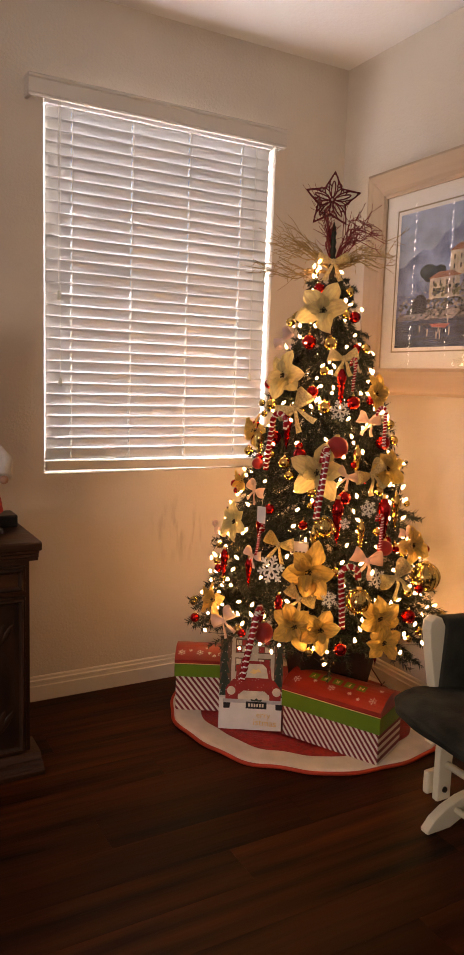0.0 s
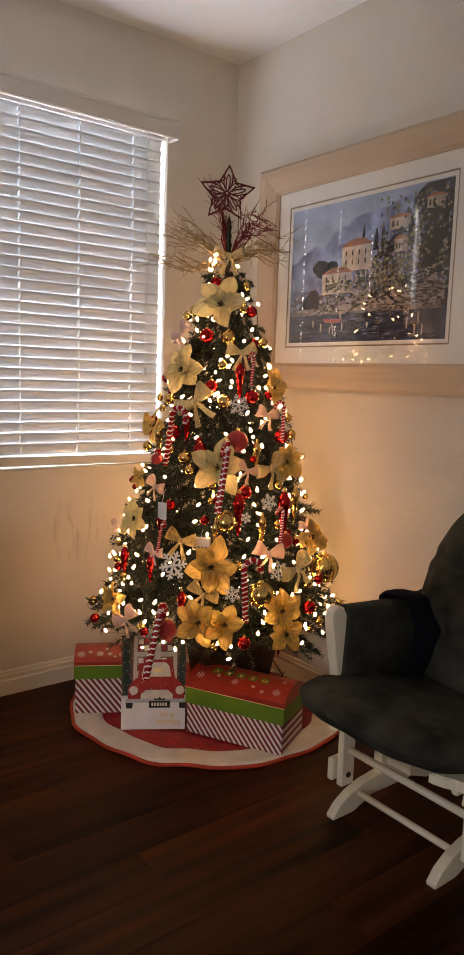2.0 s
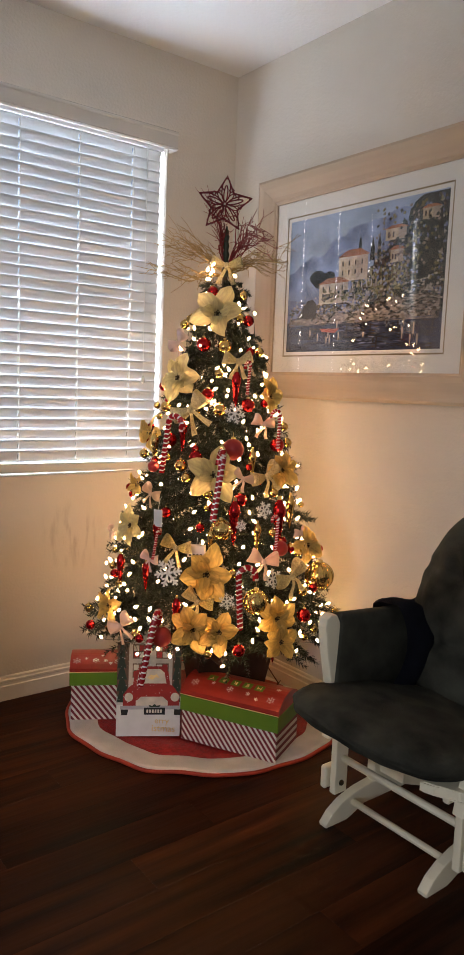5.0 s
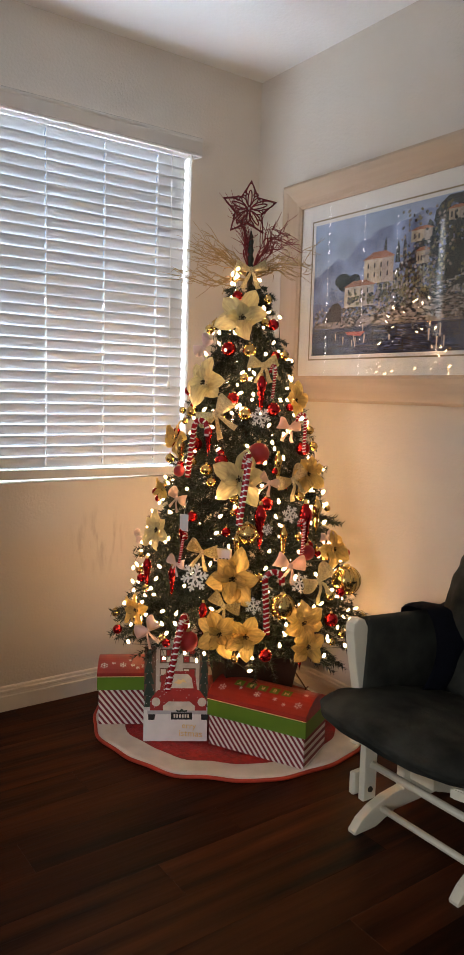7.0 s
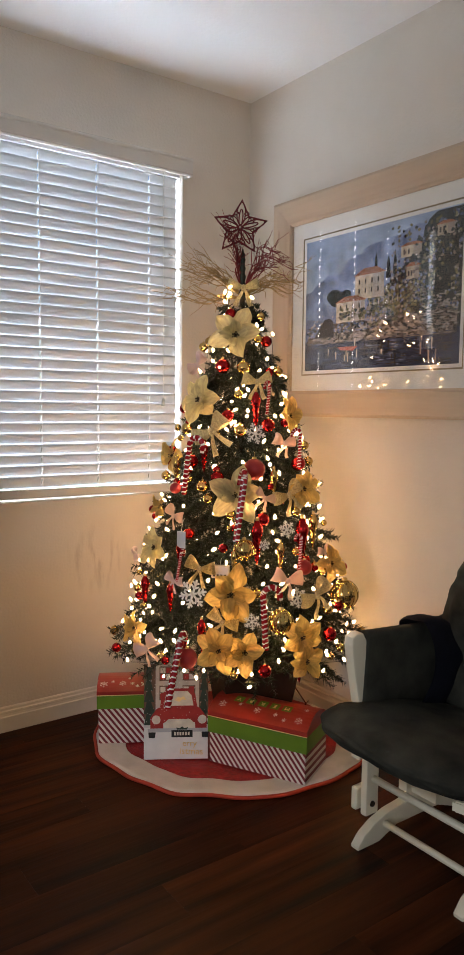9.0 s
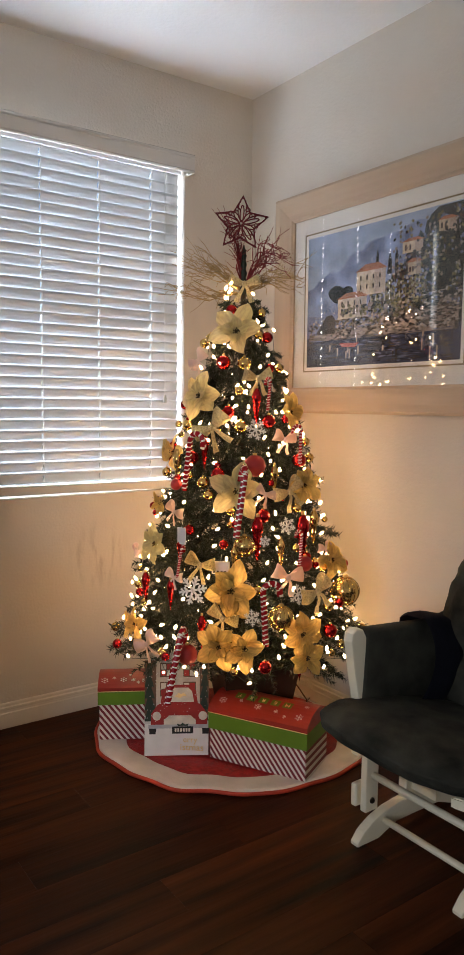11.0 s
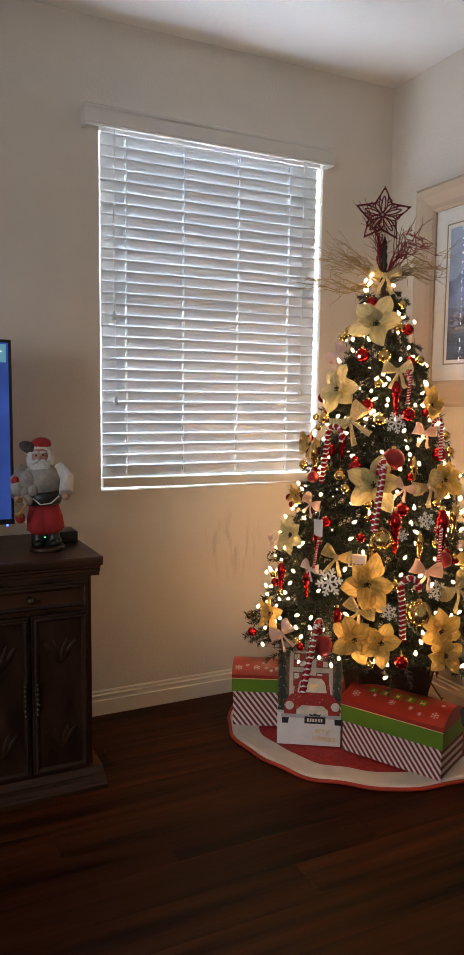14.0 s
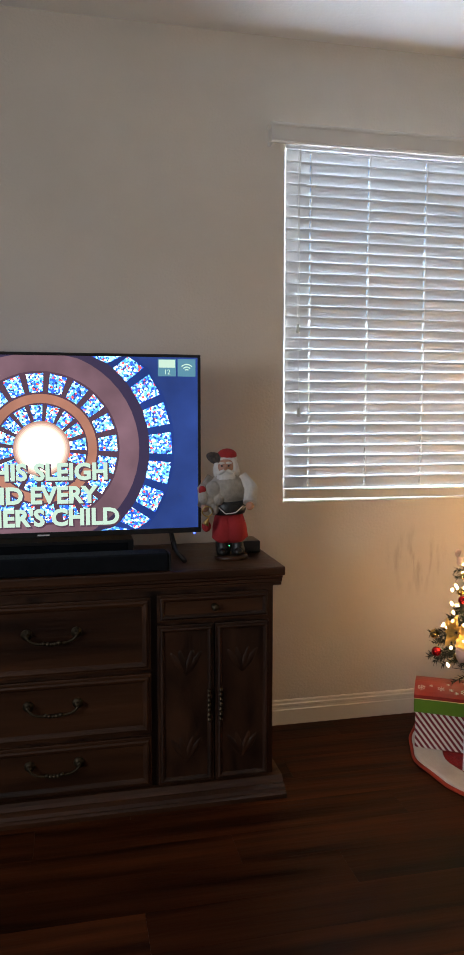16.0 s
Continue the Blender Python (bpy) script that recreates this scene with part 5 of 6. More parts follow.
def ribbon(bm, pts, widths, side):
    s = Vector(side).normalized()
    rows = [[bm.verts.new(Vector(p) + s * w * q + Vector((0.15 * w * (1 - 4 * q * q), 0, 0))) for q in (-0.5, -0.17, 0.17, 0.5)] for p, w in zip(pts, widths)]
    for a, c in zip(rows, rows[1:]):
        for k in range(3):
            bm.faces.new((a[k], a[k + 1], c[k + 1], c[k])).smooth = True


def bow(m, material, label, w=0.030):
    t = thing("ribbon_bow", m, label, "bow", "bows on the tree")
    for s in (-1, 1):
        bm = bmesh.new()
        f = [k / 14 for k in range(15)]
        ribbon(bm, [(0.016 * math.sin(2 * math.pi * q) + 0.008, s * 0.048 * math.sin(math.pi * q) ** 0.8, 0.016 * math.sin(math.pi * q)) for q in f], [0.010 + (w - 0.004) * math.sin(math.pi * q) ** 0.7 for q in f], (0.12, -0.3 * s, 1))
        bmesh.ops.solidify(bm, geom=bm.faces[:], thickness=0.0006)
        part("loop", bm, material, t)
        bm = bmesh.new()
        ribbon(bm, [(0.008 + 0.006 * math.sin(k * 0.9), s * 0.0042 * k + 0.002 * math.sin(k), -0.0095 * k) for k in range(7)], [0.007 + 0.0016 * k for k in range(7)], (0.1, 1, 0.3 * s))
        bmesh.ops.solidify(bm, geom=bm.faces[:], thickness=0.0006)
        part("tail", bm, material, t)
    part("knot", lathe(bmesh.new(), [(0.001, -0.010), (0.007, -0.006), (0.008, 0), (0.007, 0.006), (0.001, 0.010)], 8, pose(0.012, 0, 0)), material, t)
    return t


tilt_bow = lambda a, z, s: on_tree(a, z, 0.040, 6, 40 * rl.uniform(-1, 1)) @ Matrix.Scale(s, 4)
spread(lambda m: bow(m, PINKSATIN, "pale pink satin ribbon bow on the tree", 0.042), [(-180, 1.496, 0.95), (-94, 1.212, 0.95), (-166, 0.951, 0.88), (-158, 0.732, 0.76), (-104, 0.745, 1.18), (-165, 0.499, 1.1), (165, 0.778, 0.66), (-112, 1.024, 0.85), (-78, 0.821, 0.72)], tilt_bow)
spread(lambda m: bow(m, GLITTER, "gold glitter ribbon bow on the tree", 0.036), [(-112, 1.431, 1.1), (-148, 1.251, 1.3), (-97, 1.03, 1.1), (-145, 0.783, 1.0), (-133, 0.616, 1.0), (-90, 0.685, 1.2)], tilt_bow)


def snowflake(m):
    bm = bmesh.new()
    for k in range(6):
        q = pose(0, 0, 0, 60 * k, 0, 0)
        box(bm, (-0.0014, -0.0024, 0.0), (0.0014, 0.0024, 0.036), m=q)
        for h, l in ((0.014, 0.012), (0.024, 0.010)):
            for s in (-1, 1):
                box(bm, (-0.0014, -0.0020, 0), (0.0014, 0.0020, l), m=q @ pose(0, 0, h, 55 * s, 0, 0))
    ob = link("snowflake", bm, FLAKE)
    ob.matrix_basis = m
    return tagged(ob, "white glittered snowflake ornament on the tree", "ornament", "snowflakes on the tree")


spread(snowflake, [(-116, 1.248, 1.08), (-147, 0.70, 1.34), (-100, 0.688, 0.94), (-101, 0.916, 0.83), (-121, 0.621, 0.75), (-114, 0.867, 0.52)], lambda a, z, s: on_tree(a, z, 0.05, 4, 17 * rl.uniform(-1, 1)) @ Matrix.Scale(s, 4))
tag = thing("gift_tag", on_tree(-157, 0.875, 0.055), "blank white card tag tied to a tree bow", "tag")
part("card", cube((-0.0006, -0.018, -0.030), (0.0006, 0.018, 0.030), 0.0005, 1), TAGCARD, tag)
part("thread", tube(bmesh.new(), [(0, 0, 0.029), (-0.008, 0, 0.06), (-0.02, 0, 0.075)], 0.0008, 4), CORD, tag)

house = thing("paper_ornament", on_tree(-136, 0.775, 0.012), "small cream paper house ornament hanging on the tree", "ornament")
part("walls", cube((-0.012, -0.030, -0.024), (0.012, 0.030, 0.018), 0.001, 1), CANEWHITE, house)
for k in range(4):
    part("cut_out", cube((0.0125, -0.024 + 0.013 * k, -0.019), (0.0132, -0.017 + 0.013 * k, -0.011)), STAMEN, house)
part("loop", tube(bmesh.new(), [(0, 0, 0.018), (-0.004, 0, 0.032), (-0.016, 0, 0.040)], 0.0008, 4), CORD, house)

# ---- tree top ----
RIGHT, AWAY = Vector((0.797, -0.603, 0)), Vector((0.603, 0.797, 0))
star = thing("star_topper", pose(TREE.x - 0.016, TREE.y - 0.003, 2.022, -4, 4, -37), "dark red openwork star tree topper with small beads", "tree topper")
star_bm = bmesh.new()
tips = [(0.104 * math.sin(2 * math.pi * k / 5), 0.104 * math.cos(2 * math.pi * k / 5)) for k in range(5)]
dips = [(0.052 * math.sin(2 * math.pi * (k + 0.5) / 5), 0.052 * math.cos(2 * math.pi * (k + 0.5) / 5)) for k in range(5)]
edge = [p for k in range(5) for p in (tips[k], dips[k])]
for y in (-0.004, 0.004):
    tube(star_bm, [(x, y, z) for x, z in edge], 0.0040, 6, closed=True)
part("outline", star_bm, STARRED, star)
for k in range(5):
    bm = bmesh.new()
    a0 = 2 * math.pi * k / 5
    d, s = Vector((math.sin(a0), 0, math.cos(a0))), Vector((math.cos(a0), 0, -math.sin(a0)))
    for w, l0, l1 in ((0.016, 0.012, 0.096), (0.007, 0.008, 0.070)):
        tube(bm, [d * (l0 + (l1 - l0) * (0.5 - 0.5 * math.cos(q))) + s * w * math.sin(q) for q in [2 * math.pi * j / 20 for j in range(20)]], 0.0026, 5, closed=True)
    for sg in (-1, 1):
        tube(bm, [d * 0.052 + s * sg * 0.020 + (d * math.sin(q) + s * math.cos(q)) * (0.0105 - 0.0007 * j) for j, q in enumerate([0.6 * j for j in range(11)])], 0.0024, 5)
        tube(bm, [Vector((0, 0, 0)), d * 0.03 + s * sg * 0.012, d * 0.045 + s * sg * 0.03], 0.0024, 5)
    part("scrollwork", bm, STARRED, star)
    for sg in (-1, 1):
        p = d * 0.052 + s * sg * 0.020
        part("bead", lathe(bmesh.new(), [(0.0005, -0.004), (0.0035, -0.002), (0.0035, 0.002), (0.0005, 0.004)], 8, pose(p.x, -0.005, p.z)), PEARL, star)
part("bead", lathe(bmesh.new(), [(0.0005, -0.005), (0.0045, -0.0025), (0.0045, 0.0025), (0.0005, 0.005)], 8, pose(0, -0.007, 0)), PEARL, star)


def spray(name, material, label, seed, n, reach, rise, fan, base_z, thick=0.0026):
    """A spray of curling twigs: reach along RIGHT, rise, and fan of spread."""
    r = random.Random(seed)
    t = thing(name, pose(TREE.x, TREE.y, base_z), label, "spray", "sprays at the tree top")
    for k in range(n):
        f = r.uniform(0.55, 1.05)
        end = RIGHT * (reach * f + r.uniform(-fan, fan) * 0.35) + AWAY * r.uniform(-fan, fan) * 0.8 + Vector((0, 0, rise * r.uniform(0.45, 1.1) + r.uniform(-fan, fan) * 0.45))
        pts, ph = [], r.uniform(0, 6)
        for j in range(13):
            s = j / 12
            p = end * s + Vector((0, 0, (0.25 if abs(reach) > 0.1 else 0.05) * rise * math.sin(math.pi * s)))
            wob = 0.024 * s
            pts.append(p + RIGHT * wob * math.sin(ph + 9 * s) + Vector((0, 0, wob * math.cos(ph + 11 * s))) + AWAY * wob * math.sin(7 * s + ph))
        bm = tube(bmesh.new(), pts, thick, 4, taper=0.35)
        for q in (5, 7, 9, 10):                        # side shoots
            e = pts[q] + (pts[q] - pts[q - 2]) * r.uniform(0.6, 1.3) + Vector((r.uniform(-1, 1), r.uniform(-1, 1), r.uniform(-1, 1))) * 0.035
            mid = (pts[q] + e) / 2 + Vector((r.uniform(-1, 1), r.uniform(-1, 1), r.uniform(-1, 1))) * 0.012
            tube(bm, [pts[q], mid, e], thick * 0.6, 4, taper=0.5)
        part("twig", bm, material, t)
    return t


spray("twig_spray", TWIGGOLD, "curly gold glitter twig spray at the tree top", 1, 17, -0.262, 0.140, 0.055, 1.765)
spray("twig_spray", TWIGGOLD, "curly gold glitter twig spray spreading low at the tree top", 2, 10, -0.292, -0.005, 0.04, 1.762)
spray("twig_spray", TWIGGOLD, "curly gold glitter twig spray at the tree top", 3, 14, 0.262, 0.085, 0.055, 1.765)
spray("twig_spray", TWIGRED, "curly dark red twig spray at the tree top", 4, 16, 0.165, 0.205, 0.055, 1.77)
spray("twig_spray", TWIGRED, "curly dark red twig spray beside the star", 5, 14, -0.045, 0.25, 0.03, 1.78)
tb = bow(pose(TREE.x - 0.028, TREE.y - 0.045, 1.79, 0, 0, -127) @ Matrix.Scale(1.2, 4), GLITTER, "sheer gold ribbon bow tied below the star", 0.024)

# ---- glider chair ----
ch = thing("glider_chair", pose(2.270, 1.602, 0), "white-painted glider armchair with charcoal microsuede cushions", "armchair")
RAIL = [(-0.250, 0.0), (-0.252, 0.010), (-0.225, 0.040), (-0.180, 0.066), (-0.120, 0.084), (-0.05, 0.092), (0.10, 0.092), (0.19, 0.080), (0.27, 0.045), (0.30, 0.010), (0.298, 0.0), (0.20, 0.0), (0.12, 0.030), (-0.08, 0.030), (-0.16, 0.0)]
for y in (0.185, -0.195):
    part("runner", prism(bmesh.new(), RAIL, y - 0.016, y + 0.016, 0.004), WHITEWOOD, ch)
    part("upright", cube((-0.045, y - 0.02, 0.086), (0.02, y + 0.014, 0.215), 0.004), WHITEWOOD, ch)
    part("glide_arm", cube((0.0, y - 0.014, 0.06), (0.035, y + 0.034, 0.30), 0.004), WHITEWOOD, ch)
part("stretcher", tube(bmesh.new(), [(-0.137, -0.185, 0.052), (-0.137, 0.175, 0.052)], 0.0105, 12), WHITEWOOD, ch, "white round stretcher")
part("stretcher", tube(bmesh.new(), [(-0.158, -0.246, 0.190), (-0.158, 0.200, 0.190)], 0.0115, 12), WHITEWOOD, ch, "white round stretcher")
part("cross_board", cube((-0.02, 0.07, 0.12), (0.0, 0.17, 0.19), 0.003), WHITEWOOD, ch)
POST = [(-0.262, 0.665), (-0.256, 0.690), (-0.235, 0.702), (-0.212, 0.697), (-0.200, 0.672), (-0.203, 0.630), (-0.212, 0.580), (-0.210, 0.520), (-0.198, 0.460), (-0.190, 0.400), (-0.196, 0.345), (-0.215, 0.300), (-0.262, 0.300), (-0.252, 0.345), (-0.244, 0.42), (-0.250, 0.50), (-0.258, 0.58)]


def link_scroll():
    """The curved end of the seat rail, lying flat."""
    bm = bmesh.new()
    line = [(-0.302, -0.196), (-0.290, -0.236), (-0.272, -0.262), (-0.258, -0.290), (-0.256, -0.318), (-0.200, -0.318), (-0.198, -0.275), (-0.225, -0.250), (-0.262, -0.225)]
    lo, hi = [[bm.verts.new((x, y, z)) for x, y in line] for z in (0.316, 0.346)]
    bm.faces.new(lo[::-1]), bm.faces.new(hi)
    for k in range(len(line)):
        bm.faces.new((lo[k], lo[(k + 1) % len(line)], hi[(k + 1) % len(line)], hi[k]))
    bmesh.ops.bevel(bm, geom=bm.edges[:], offset=0.004, segments=2, affect="EDGES")
    return bm


for y, s, back, shift in ((0.222, 1, 0.0, 0.0), (-0.258, -1, 0.052, 0.062)):
    if s > 0:
        part("arm_post", prism(bmesh.new(), [(x + 0.115 * (0.70 - z) - 0.006, z - 0.033) for x, z in POST], y - 0.018, y + 0.018, 0.005), WHITEWOOD, ch)
    else:                                     # this post leans back from its foot
        part("arm_post", prism(bmesh.new(), [(x + min(0.115, max(0.0, 0.45 * (z - 0.38))), z - 0.020) for x, z in POST], y - 0.052, y - 0.016, 0.005), WHITEWOOD, ch)
    foot = 0.042 if s > 0 else 0.044
    leg = part("leg", cube((-0.232 + foot, y - 0.012 - 0.010 * s, 0.075), (-0.178 + foot, y + 0.012 - 0.010 * s, 0.296), 0.004), WHITEWOOD, ch)
    hb = bmesh.new()
    box(hb, (-0.205 + back * 0.3, y + 0.020 * s - 0.012, 0.085), (-0.156 + back * 0.3, y + 0.020 * s + 0.012, 0.160), 0.010, 3)
    part("hanger", hb, WHITEWOOD, ch)
    part("bolt", lathe(bmesh.new(), [(0.010, -0.002), (0.008, 0.003)], 12, pose(-0.163, y - 0.024, 0.110, 90)), BRASS, ch, "dark round bolt")
    part("side_rail", prism(bmesh.new(), [(-0.27, 0.345), (-0.24, 0.312), (-0.15, 0.292), (0.12, 0.287), (0.24, 0.30), (0.24, 0.325), (0.1, 0.318), (-0.14, 0.324), (-0.215, 0.342)], y - 0.022, y + 0.022, 0.004), WHITEWOOD, ch)
    ab = bmesh.new()
    box(ab, (0.0, y - 0.024, -0.255), (0.405 - back - shift, y + 0.024, 0.0), 0.020, 4)
    pad = part("arm_pad", ab, SUEDE, ch, "charcoal padded arm panel", smooth=True)
    pad.matrix_basis = pose(-0.204 + back + shift, 0, 0.664, 0, 4, 0)
# the seat board takes the cushions' charcoal material
part("seat_board", cube((-0.22, -0.22, 0.312), (0.20, 0.20, 0.330), 0.004), SUEDE, ch, "charcoal board under the seat")
part("front_rail", link_scroll(), WHITEWOOD, ch, "scrolled white rail end")
part("hanger", cube((-0.215, -0.232, 0.262), (-0.180, -0.208, 0.315), 0.010, 3), WHITEWOOD, ch)


def cushion(half, m, outline, edge, tufts, creases, bow_out, name):
    """A stuffed cushion: a rounded block with button dents and sewn creases; outline gives the roundness at both ends."""
    bm = bmesh.new()
    bmesh.ops.create_cube(bm, size=2)
    bmesh.ops.subdivide_edges(bm, edges=bm.edges[:], cuts=34, use_grid_fill=True)
    for v in bm.verts:
        p = v.co.copy()
        k = outline[0] if p.x < 0 else outline[1]
        flat_n = (abs(p.x) ** k + abs(p.y) ** k) ** (1 / k)
        p = p / (flat_n ** edge + abs(p.z) ** edge) ** (1 / edge)
        q = Vector((p.x * half[0], p.y * half[1], p.z * half[2]))
        q.x -= bow_out * (1 - p.y * p.y) * max(0.0, -p.x)
        if p.z > 0:
            for tx, ty, r, dep in tufts:
                q.z -= dep * math.exp(-(((p.x - tx) ** 2 + (p.y - ty) ** 2) / r ** 2))
            for tx, r, dep in creases:
                q.z -= dep * math.exp(-((p.x - tx + 0.05 * math.sin(4 * p.y)) / r) ** 2) * (1 - 0.5 * p.y * p.y)
                q.z -= 0.25 * dep * math.exp(-abs(p.x - tx) / 0.2) * math.sin(17 * p.y + 3 * tx)
        q += Vector((0, 0, 1)) * 0.008 * noise.noise(p * 2.3) + p * 0.005 * noise.noise(p * 5.0 + Vector((3, 1, 2)))
        v.co = m @ q
    return part(name, bm, SUEDE, ch, "charcoal microsuede cushion", smooth=True)


cushion((0.300, 0.300, 0.068), pose(-0.090, -0.014, 0.380, 0, 8, 0), (4.6, 3.4), 2.3, [(0.4, 0, 0.9, 0.012)], [], 0.024, "seat_cushion")
cushion((0.326, 0.226, 0.066), pose(0.192, -0.012, 0.674, 0, -74, 0), (3.6, 2.1), 2.6,
        [(-0.38, 0.42, 0.15, 0.030), (-0.38, -0.42, 0.15, 0.030), (0.30, 0.38, 0.14, 0.026), (0.30, -0.38, 0.14, 0.026), (-0.38, 0.0, 0.13, 0.030), (0.30, 0.0, 0.13, 0.026)],
        [(-0.38, 0.05, 0.024), (0.30, 0.05, 0.020)], 0.0, "back_cushion")
part("back_post", cube((0.215, 0.165, 0.30), (0.245, 0.20, 0.66), 0.004), WHITEWOOD, ch)
part("back_post", cube((0.215, -0.215, 0.30), (0.245, -0.18, 0.66), 0.004), WHITEWOOD, ch)

cl = bmesh.new()
for j in range(19):
    for i in range(15):
        u, v = i / 14, j / 18
        along = u - 0.5
        over = (v - 0.26) * 0.50
        drop = max(0, abs(over) - 0.034)
        full = math.sin(math.pi * min(1.0, max(0.0, over - 0.01) / 0.36)) ** 0.8 if over > 0.01 else 0.0
        z = 0.704 - 0.86 * drop + 0.012 * math.sin(7 * u + 3 * v) + 0.016 * full * math.sin(11 * u + 2)
        y = 0.222 - max(-0.040, min(0.040, over)) - full * (0.085 - 0.020 * u) + 0.010 * math.sin(10 * u + 2 * v) * (abs(over) > 0.03)
        narrow = 1 - 0.25 * max(0.0, (v - 0.45) / 0.55) ** 1.5
        cl.verts.new((0.128 + 0.300 * along * narrow - 0.03 * max(0, over) + 0.012 * math.sin(5 * v + u), y, z - 0.03 * along ** 2))
cl.verts.ensure_lookup_table()
for j in range(18):
    for i in range(14):
        k = j * 15 + i
        cl.faces.new((cl.verts[k], cl.verts[k + 1], cl.verts[k + 16], cl.verts[k + 15])).smooth = True
bmesh.ops.solidify(cl, geom=cl.faces[:], thickness=0.012)
cloth = link("draped_cloth", cl, NAVY, smooth=True)
cloth.matrix_basis = pose(2.270, 1.602, -0.040, 0, 2, 0)
tagged(cloth, "dark navy cloth draped over the chair's arm", "cloth")

# ---- switch on the wall above the chair ----
plate = thing("light_switch", pose(XE - 0.001, 1.756, 1.148, 0, 0, -90), "white rocker light switch plate on the wall", "light switch")
part("cover", cube((-0.041, -0.007, -0.057), (0.041, 0.0, 0.057), 0.003), VINYL, plate)
part("rocker", cube((-0.017, -0.011, -0.033), (0.017, -0.0065, 0.033), 0.002), VINYL, plate)
for z in (-0.047, 0.047):
    part("screw", lathe(bmesh.new(), [(0.0032, 0.0), (0.0024, 0.0014), (0.0, 0.0016)], 10, pose(0, -0.0068, z, 90)), VINYL, plate)

# ---- santa doll on the credenza: one plain mesh ----
DM = [mat("doll_red_cloth", (0.36, 0.018, 0.02), 0.85, 0, 0.2, 20, 0.4, 150), mat("doll_white_fur", (0.62, 0.58, 0.54), 0.95, 0, 0.12, 40, 0.8, 220), mat("doll_grey_knit", (0.34, 0.30, 0.26), 0.95, 0, 0.25, 40, 0.8, 200),
      mat("doll_black_leather", (0.012, 0.012, 0.012), 0.45, 0, 0.2, 20, 0.1), mat("doll_tan", (0.42, 0.22, 0.15), 0.6, 0, 0.1, 20, 0.05), mat("doll_brass", (0.55, 0.38, 0.14), 0.3, 0.9, 0.1, 20, 0), CRED, mat("doll_plaid", (0.07, 0.05, 0.04), 0.9, 0, 0.6, 90, 0.3)]
dl = bmesh.new()


def blob(c, r, index, stretch=(1, 1, 1), rot=(0, 0, 0), seg=12, rough=0.0):
    q = pose(*c, *rot) @ Matrix.Diagonal((*stretch, 1))
    lathe(dl, [(r * math.sin(math.pi * k / 9) * (1 + rough * math.sin(5 * k)), -r * math.cos(math.pi * k / 9)) for k in range(10)], seg, q, index)


lathe(dl, [(0.062, 0), (0.062, 0.012), (0.056, 0.016)], 24, None, 6)
for s in (-1, 1):
    lathe(dl, [(0.024, 0.016), (0.026, 0.03), (0.021, 0.045), (0.020, 0.085)], 12, pose(0.027 * s, 0, 0), 3)
    blob((0.028 * s, -0.022, 0.028), 0.016, 3, (1, 1.5, 0.8))
    lathe(dl, [(0.026, 0.060), (0.046, 0.075), (0.044, 0.12), (0.032, 0.175)], 14, pose(0.024 * s, 0, 0, 0, -3 * s, 0), 0)
lathe(dl, [(0.058, 0.165), (0.064, 0.18), (0.062, 0.20), (0.058, 0.215)], 18, None, 3)
lathe(dl, [(0.058, 0.21), (0.068, 0.25), (0.060, 0.29), (0.036, 0.315)], 18, None, 2)
for s in (-1, 1):
    tube(dl, [(0.050 * s, 0, 0.295), (0.085 * s, -0.012, 0.255), (0.082 * s, -0.045, 0.205)], 0.026, 10, 1 if s > 0 else 2)
    blob((0.080 * s, -0.055, 0.195), 0.015, 4)
blob((0, -0.016, 0.336), 0.032, 4)
blob((0, -0.050, 0.332), 0.007, 4)
blob((0, -0.034, 0.282), 0.040, 1, (1.0, 0.6, 1.2), seg=14, rough=0.08)
for s in (-1, 1):
    blob((0.014 * s, -0.046, 0.320), 0.012, 1, (1.4, 0.7, 0.6), (0, 25 * s, 0))
    blob((0.013 * s, -0.043, 0.351), 0.009, 1, (1.3, 0.6, 0.5))
    blob((0.012 * s, -0.045, 0.341), 0.0035, 3)
for s in (-1, 1):
    blob((0.030 * s, -0.016, 0.325), 0.022, 1, (0.8, 0.8, 1.6), rough=0.08)
blob((0, 0.006, 0.362), 0.038, 1, (1.05, 1.0, 0.5))
blob((0.004, 0.006, 0.376), 0.036, 0, (1.0, 1.0, 0.7))
blob((-0.034, -0.006, 0.366), 0.030, 7, (1.3, 0.8, 0.7), (0, 25, 0))
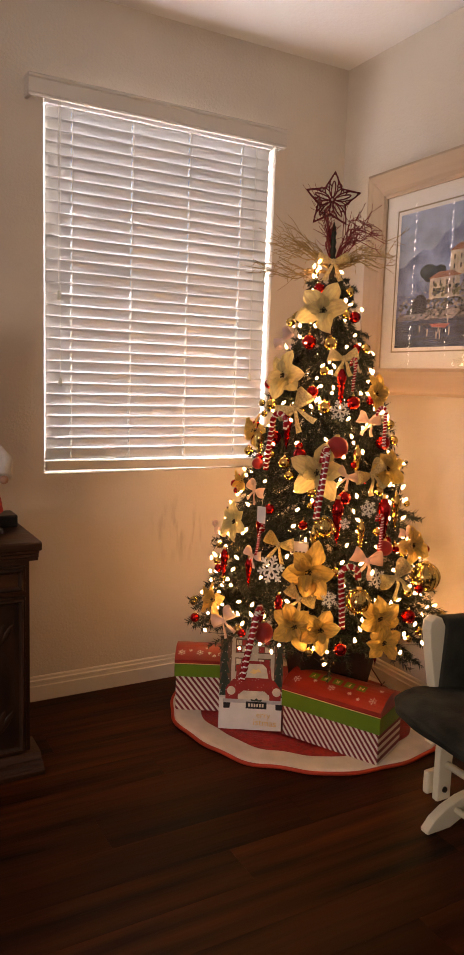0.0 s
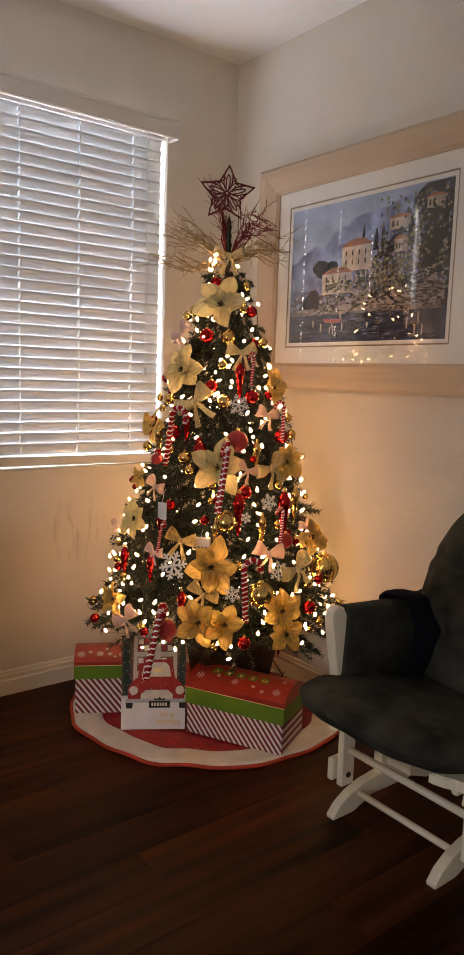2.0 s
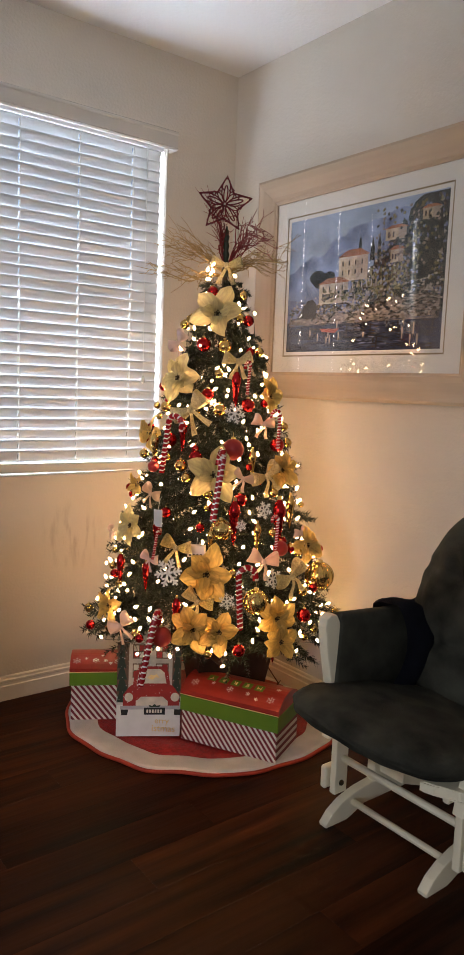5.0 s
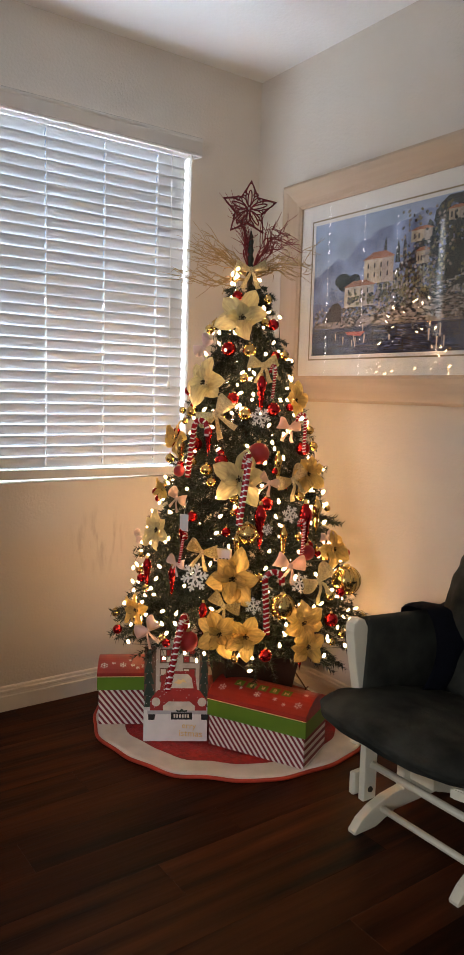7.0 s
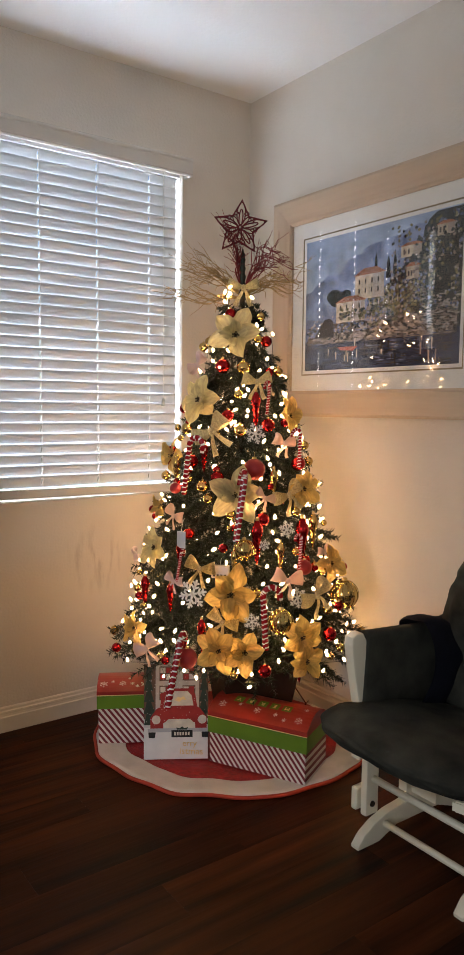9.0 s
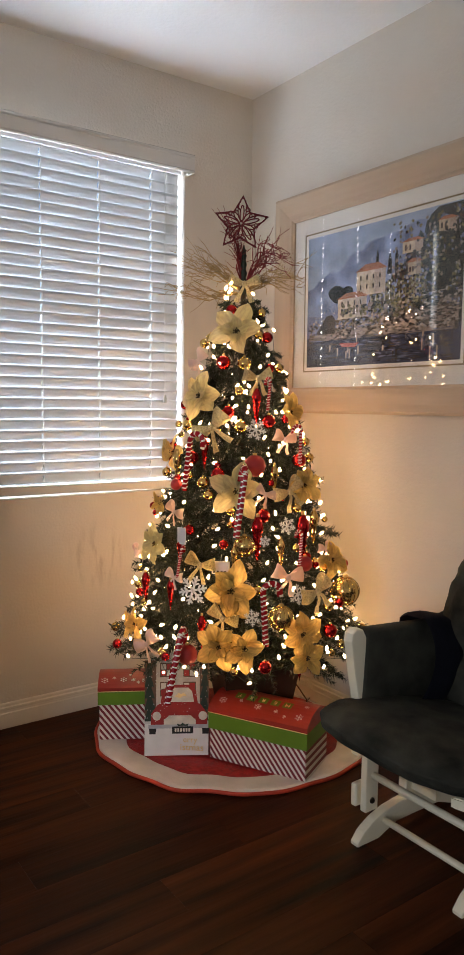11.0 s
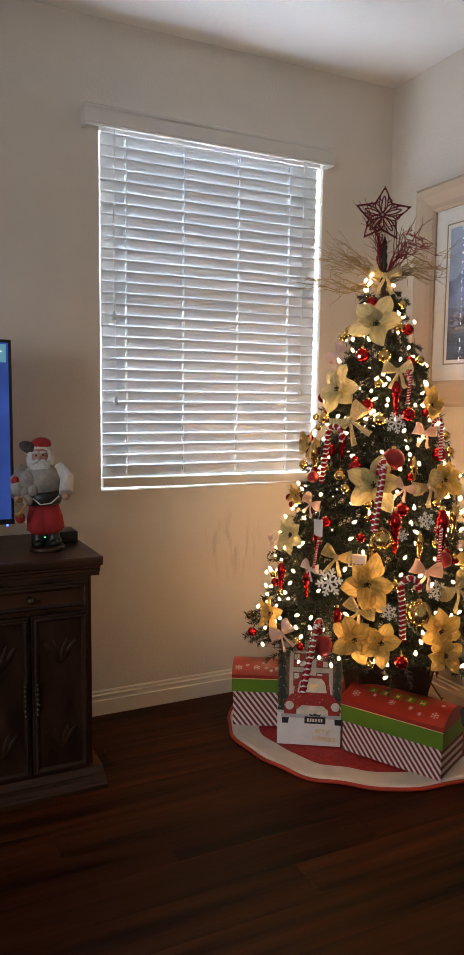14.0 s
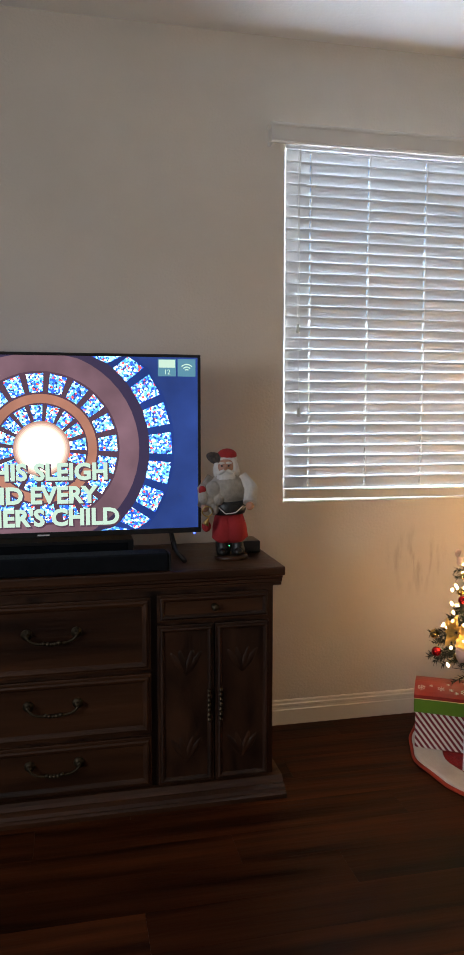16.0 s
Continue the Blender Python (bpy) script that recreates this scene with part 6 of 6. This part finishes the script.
for c, r, i in (((-0.046, -0.046, 0.255), 0.030, 2), ((-0.062, -0.052, 0.222), 0.020, 2), ((-0.030, -0.054, 0.225), 0.020, 2), ((-0.082, -0.055, 0.232), 0.022, 2), ((-0.086, -0.055, 0.258), 0.014, 0), ((-0.048, -0.058, 0.190), 0.018, 2), ((-0.078, -0.06, 0.130), 0.017, 0)):
    blob(c, r, i, (1, 0.9, 1.2))
tube(dl, [(-0.07 + 0.018 * math.cos(q), -0.078, 0.185 + 0.018 * math.sin(q)) for q in [2 * math.pi * k / 14 for k in range(14)]], 0.0025, 5, 5, True)
lathe(dl, [(0.014, -0.03), (0.006, -0.015), (0.002, 0.0)], 10, pose(-0.065, -0.078, 0.165, 0, 30, 0), 5)
tube(dl, [(-0.03, -0.064, 0.195), (-0.005, -0.072, 0.172), (0.03, -0.070, 0.175), (0.058, -0.06, 0.198)], 0.0022, 5, 1)
doll = link("santa_doll", dl, DM)
doll.matrix_basis = pose(0.938, 2.839, CT, 0, -3, -16) @ Matrix.Scale(0.98, 4)
tagged(doll, "bearded Christmas doll in red trousers standing on the credenza", "doll")

# ---- floor planks ----
PWID = (YN - YS) / 38
sizes = {}


def plank_mesh(n):
    if n not in sizes:
        bm = bmesh.new()
        L, w, h = 0.3 * n - 0.0003, PWID - 0.0003, 0.008
        lo = [bm.verts.new((x, y, -h)) for x, y in ((0, 0), (L, 0), (L, w), (0, w))]
        md = [bm.verts.new((x, y, -0.0003)) for x, y in ((0, 0), (L, 0), (L, w), (0, w))]
        e = 0.0003
        up = [bm.verts.new((x, y, 0)) for x, y in ((e, e), (L - e, e), (L - e, w - e), (e, w - e))]
        for a, c in ((lo, md), (md, up)):
            for k in range(4):
                bm.faces.new((a[k], a[(k + 1) % 4], c[(k + 1) % 4], c[k]))
        bm.faces.new(up)
        m = bpy.data.meshes.new("plank")
        bm.to_mesh(m)
        bm.free()
        m.materials.append(PLANK)
        sizes[n] = m
    return sizes[n]


y, row = YS, 0
while row < 38:
    x, left = XW, 18
    n = (4, 2, 3, 1)[row % 4]
    while left > 0:
        n = min(n, left)
        p = new("plank", plank_mesh(n))
        p.parent, p.location = floor, (x, y, 0)
        x, left, n = x + 0.3 * n, left - n, 4
    y, row = y + PWID, row + 1
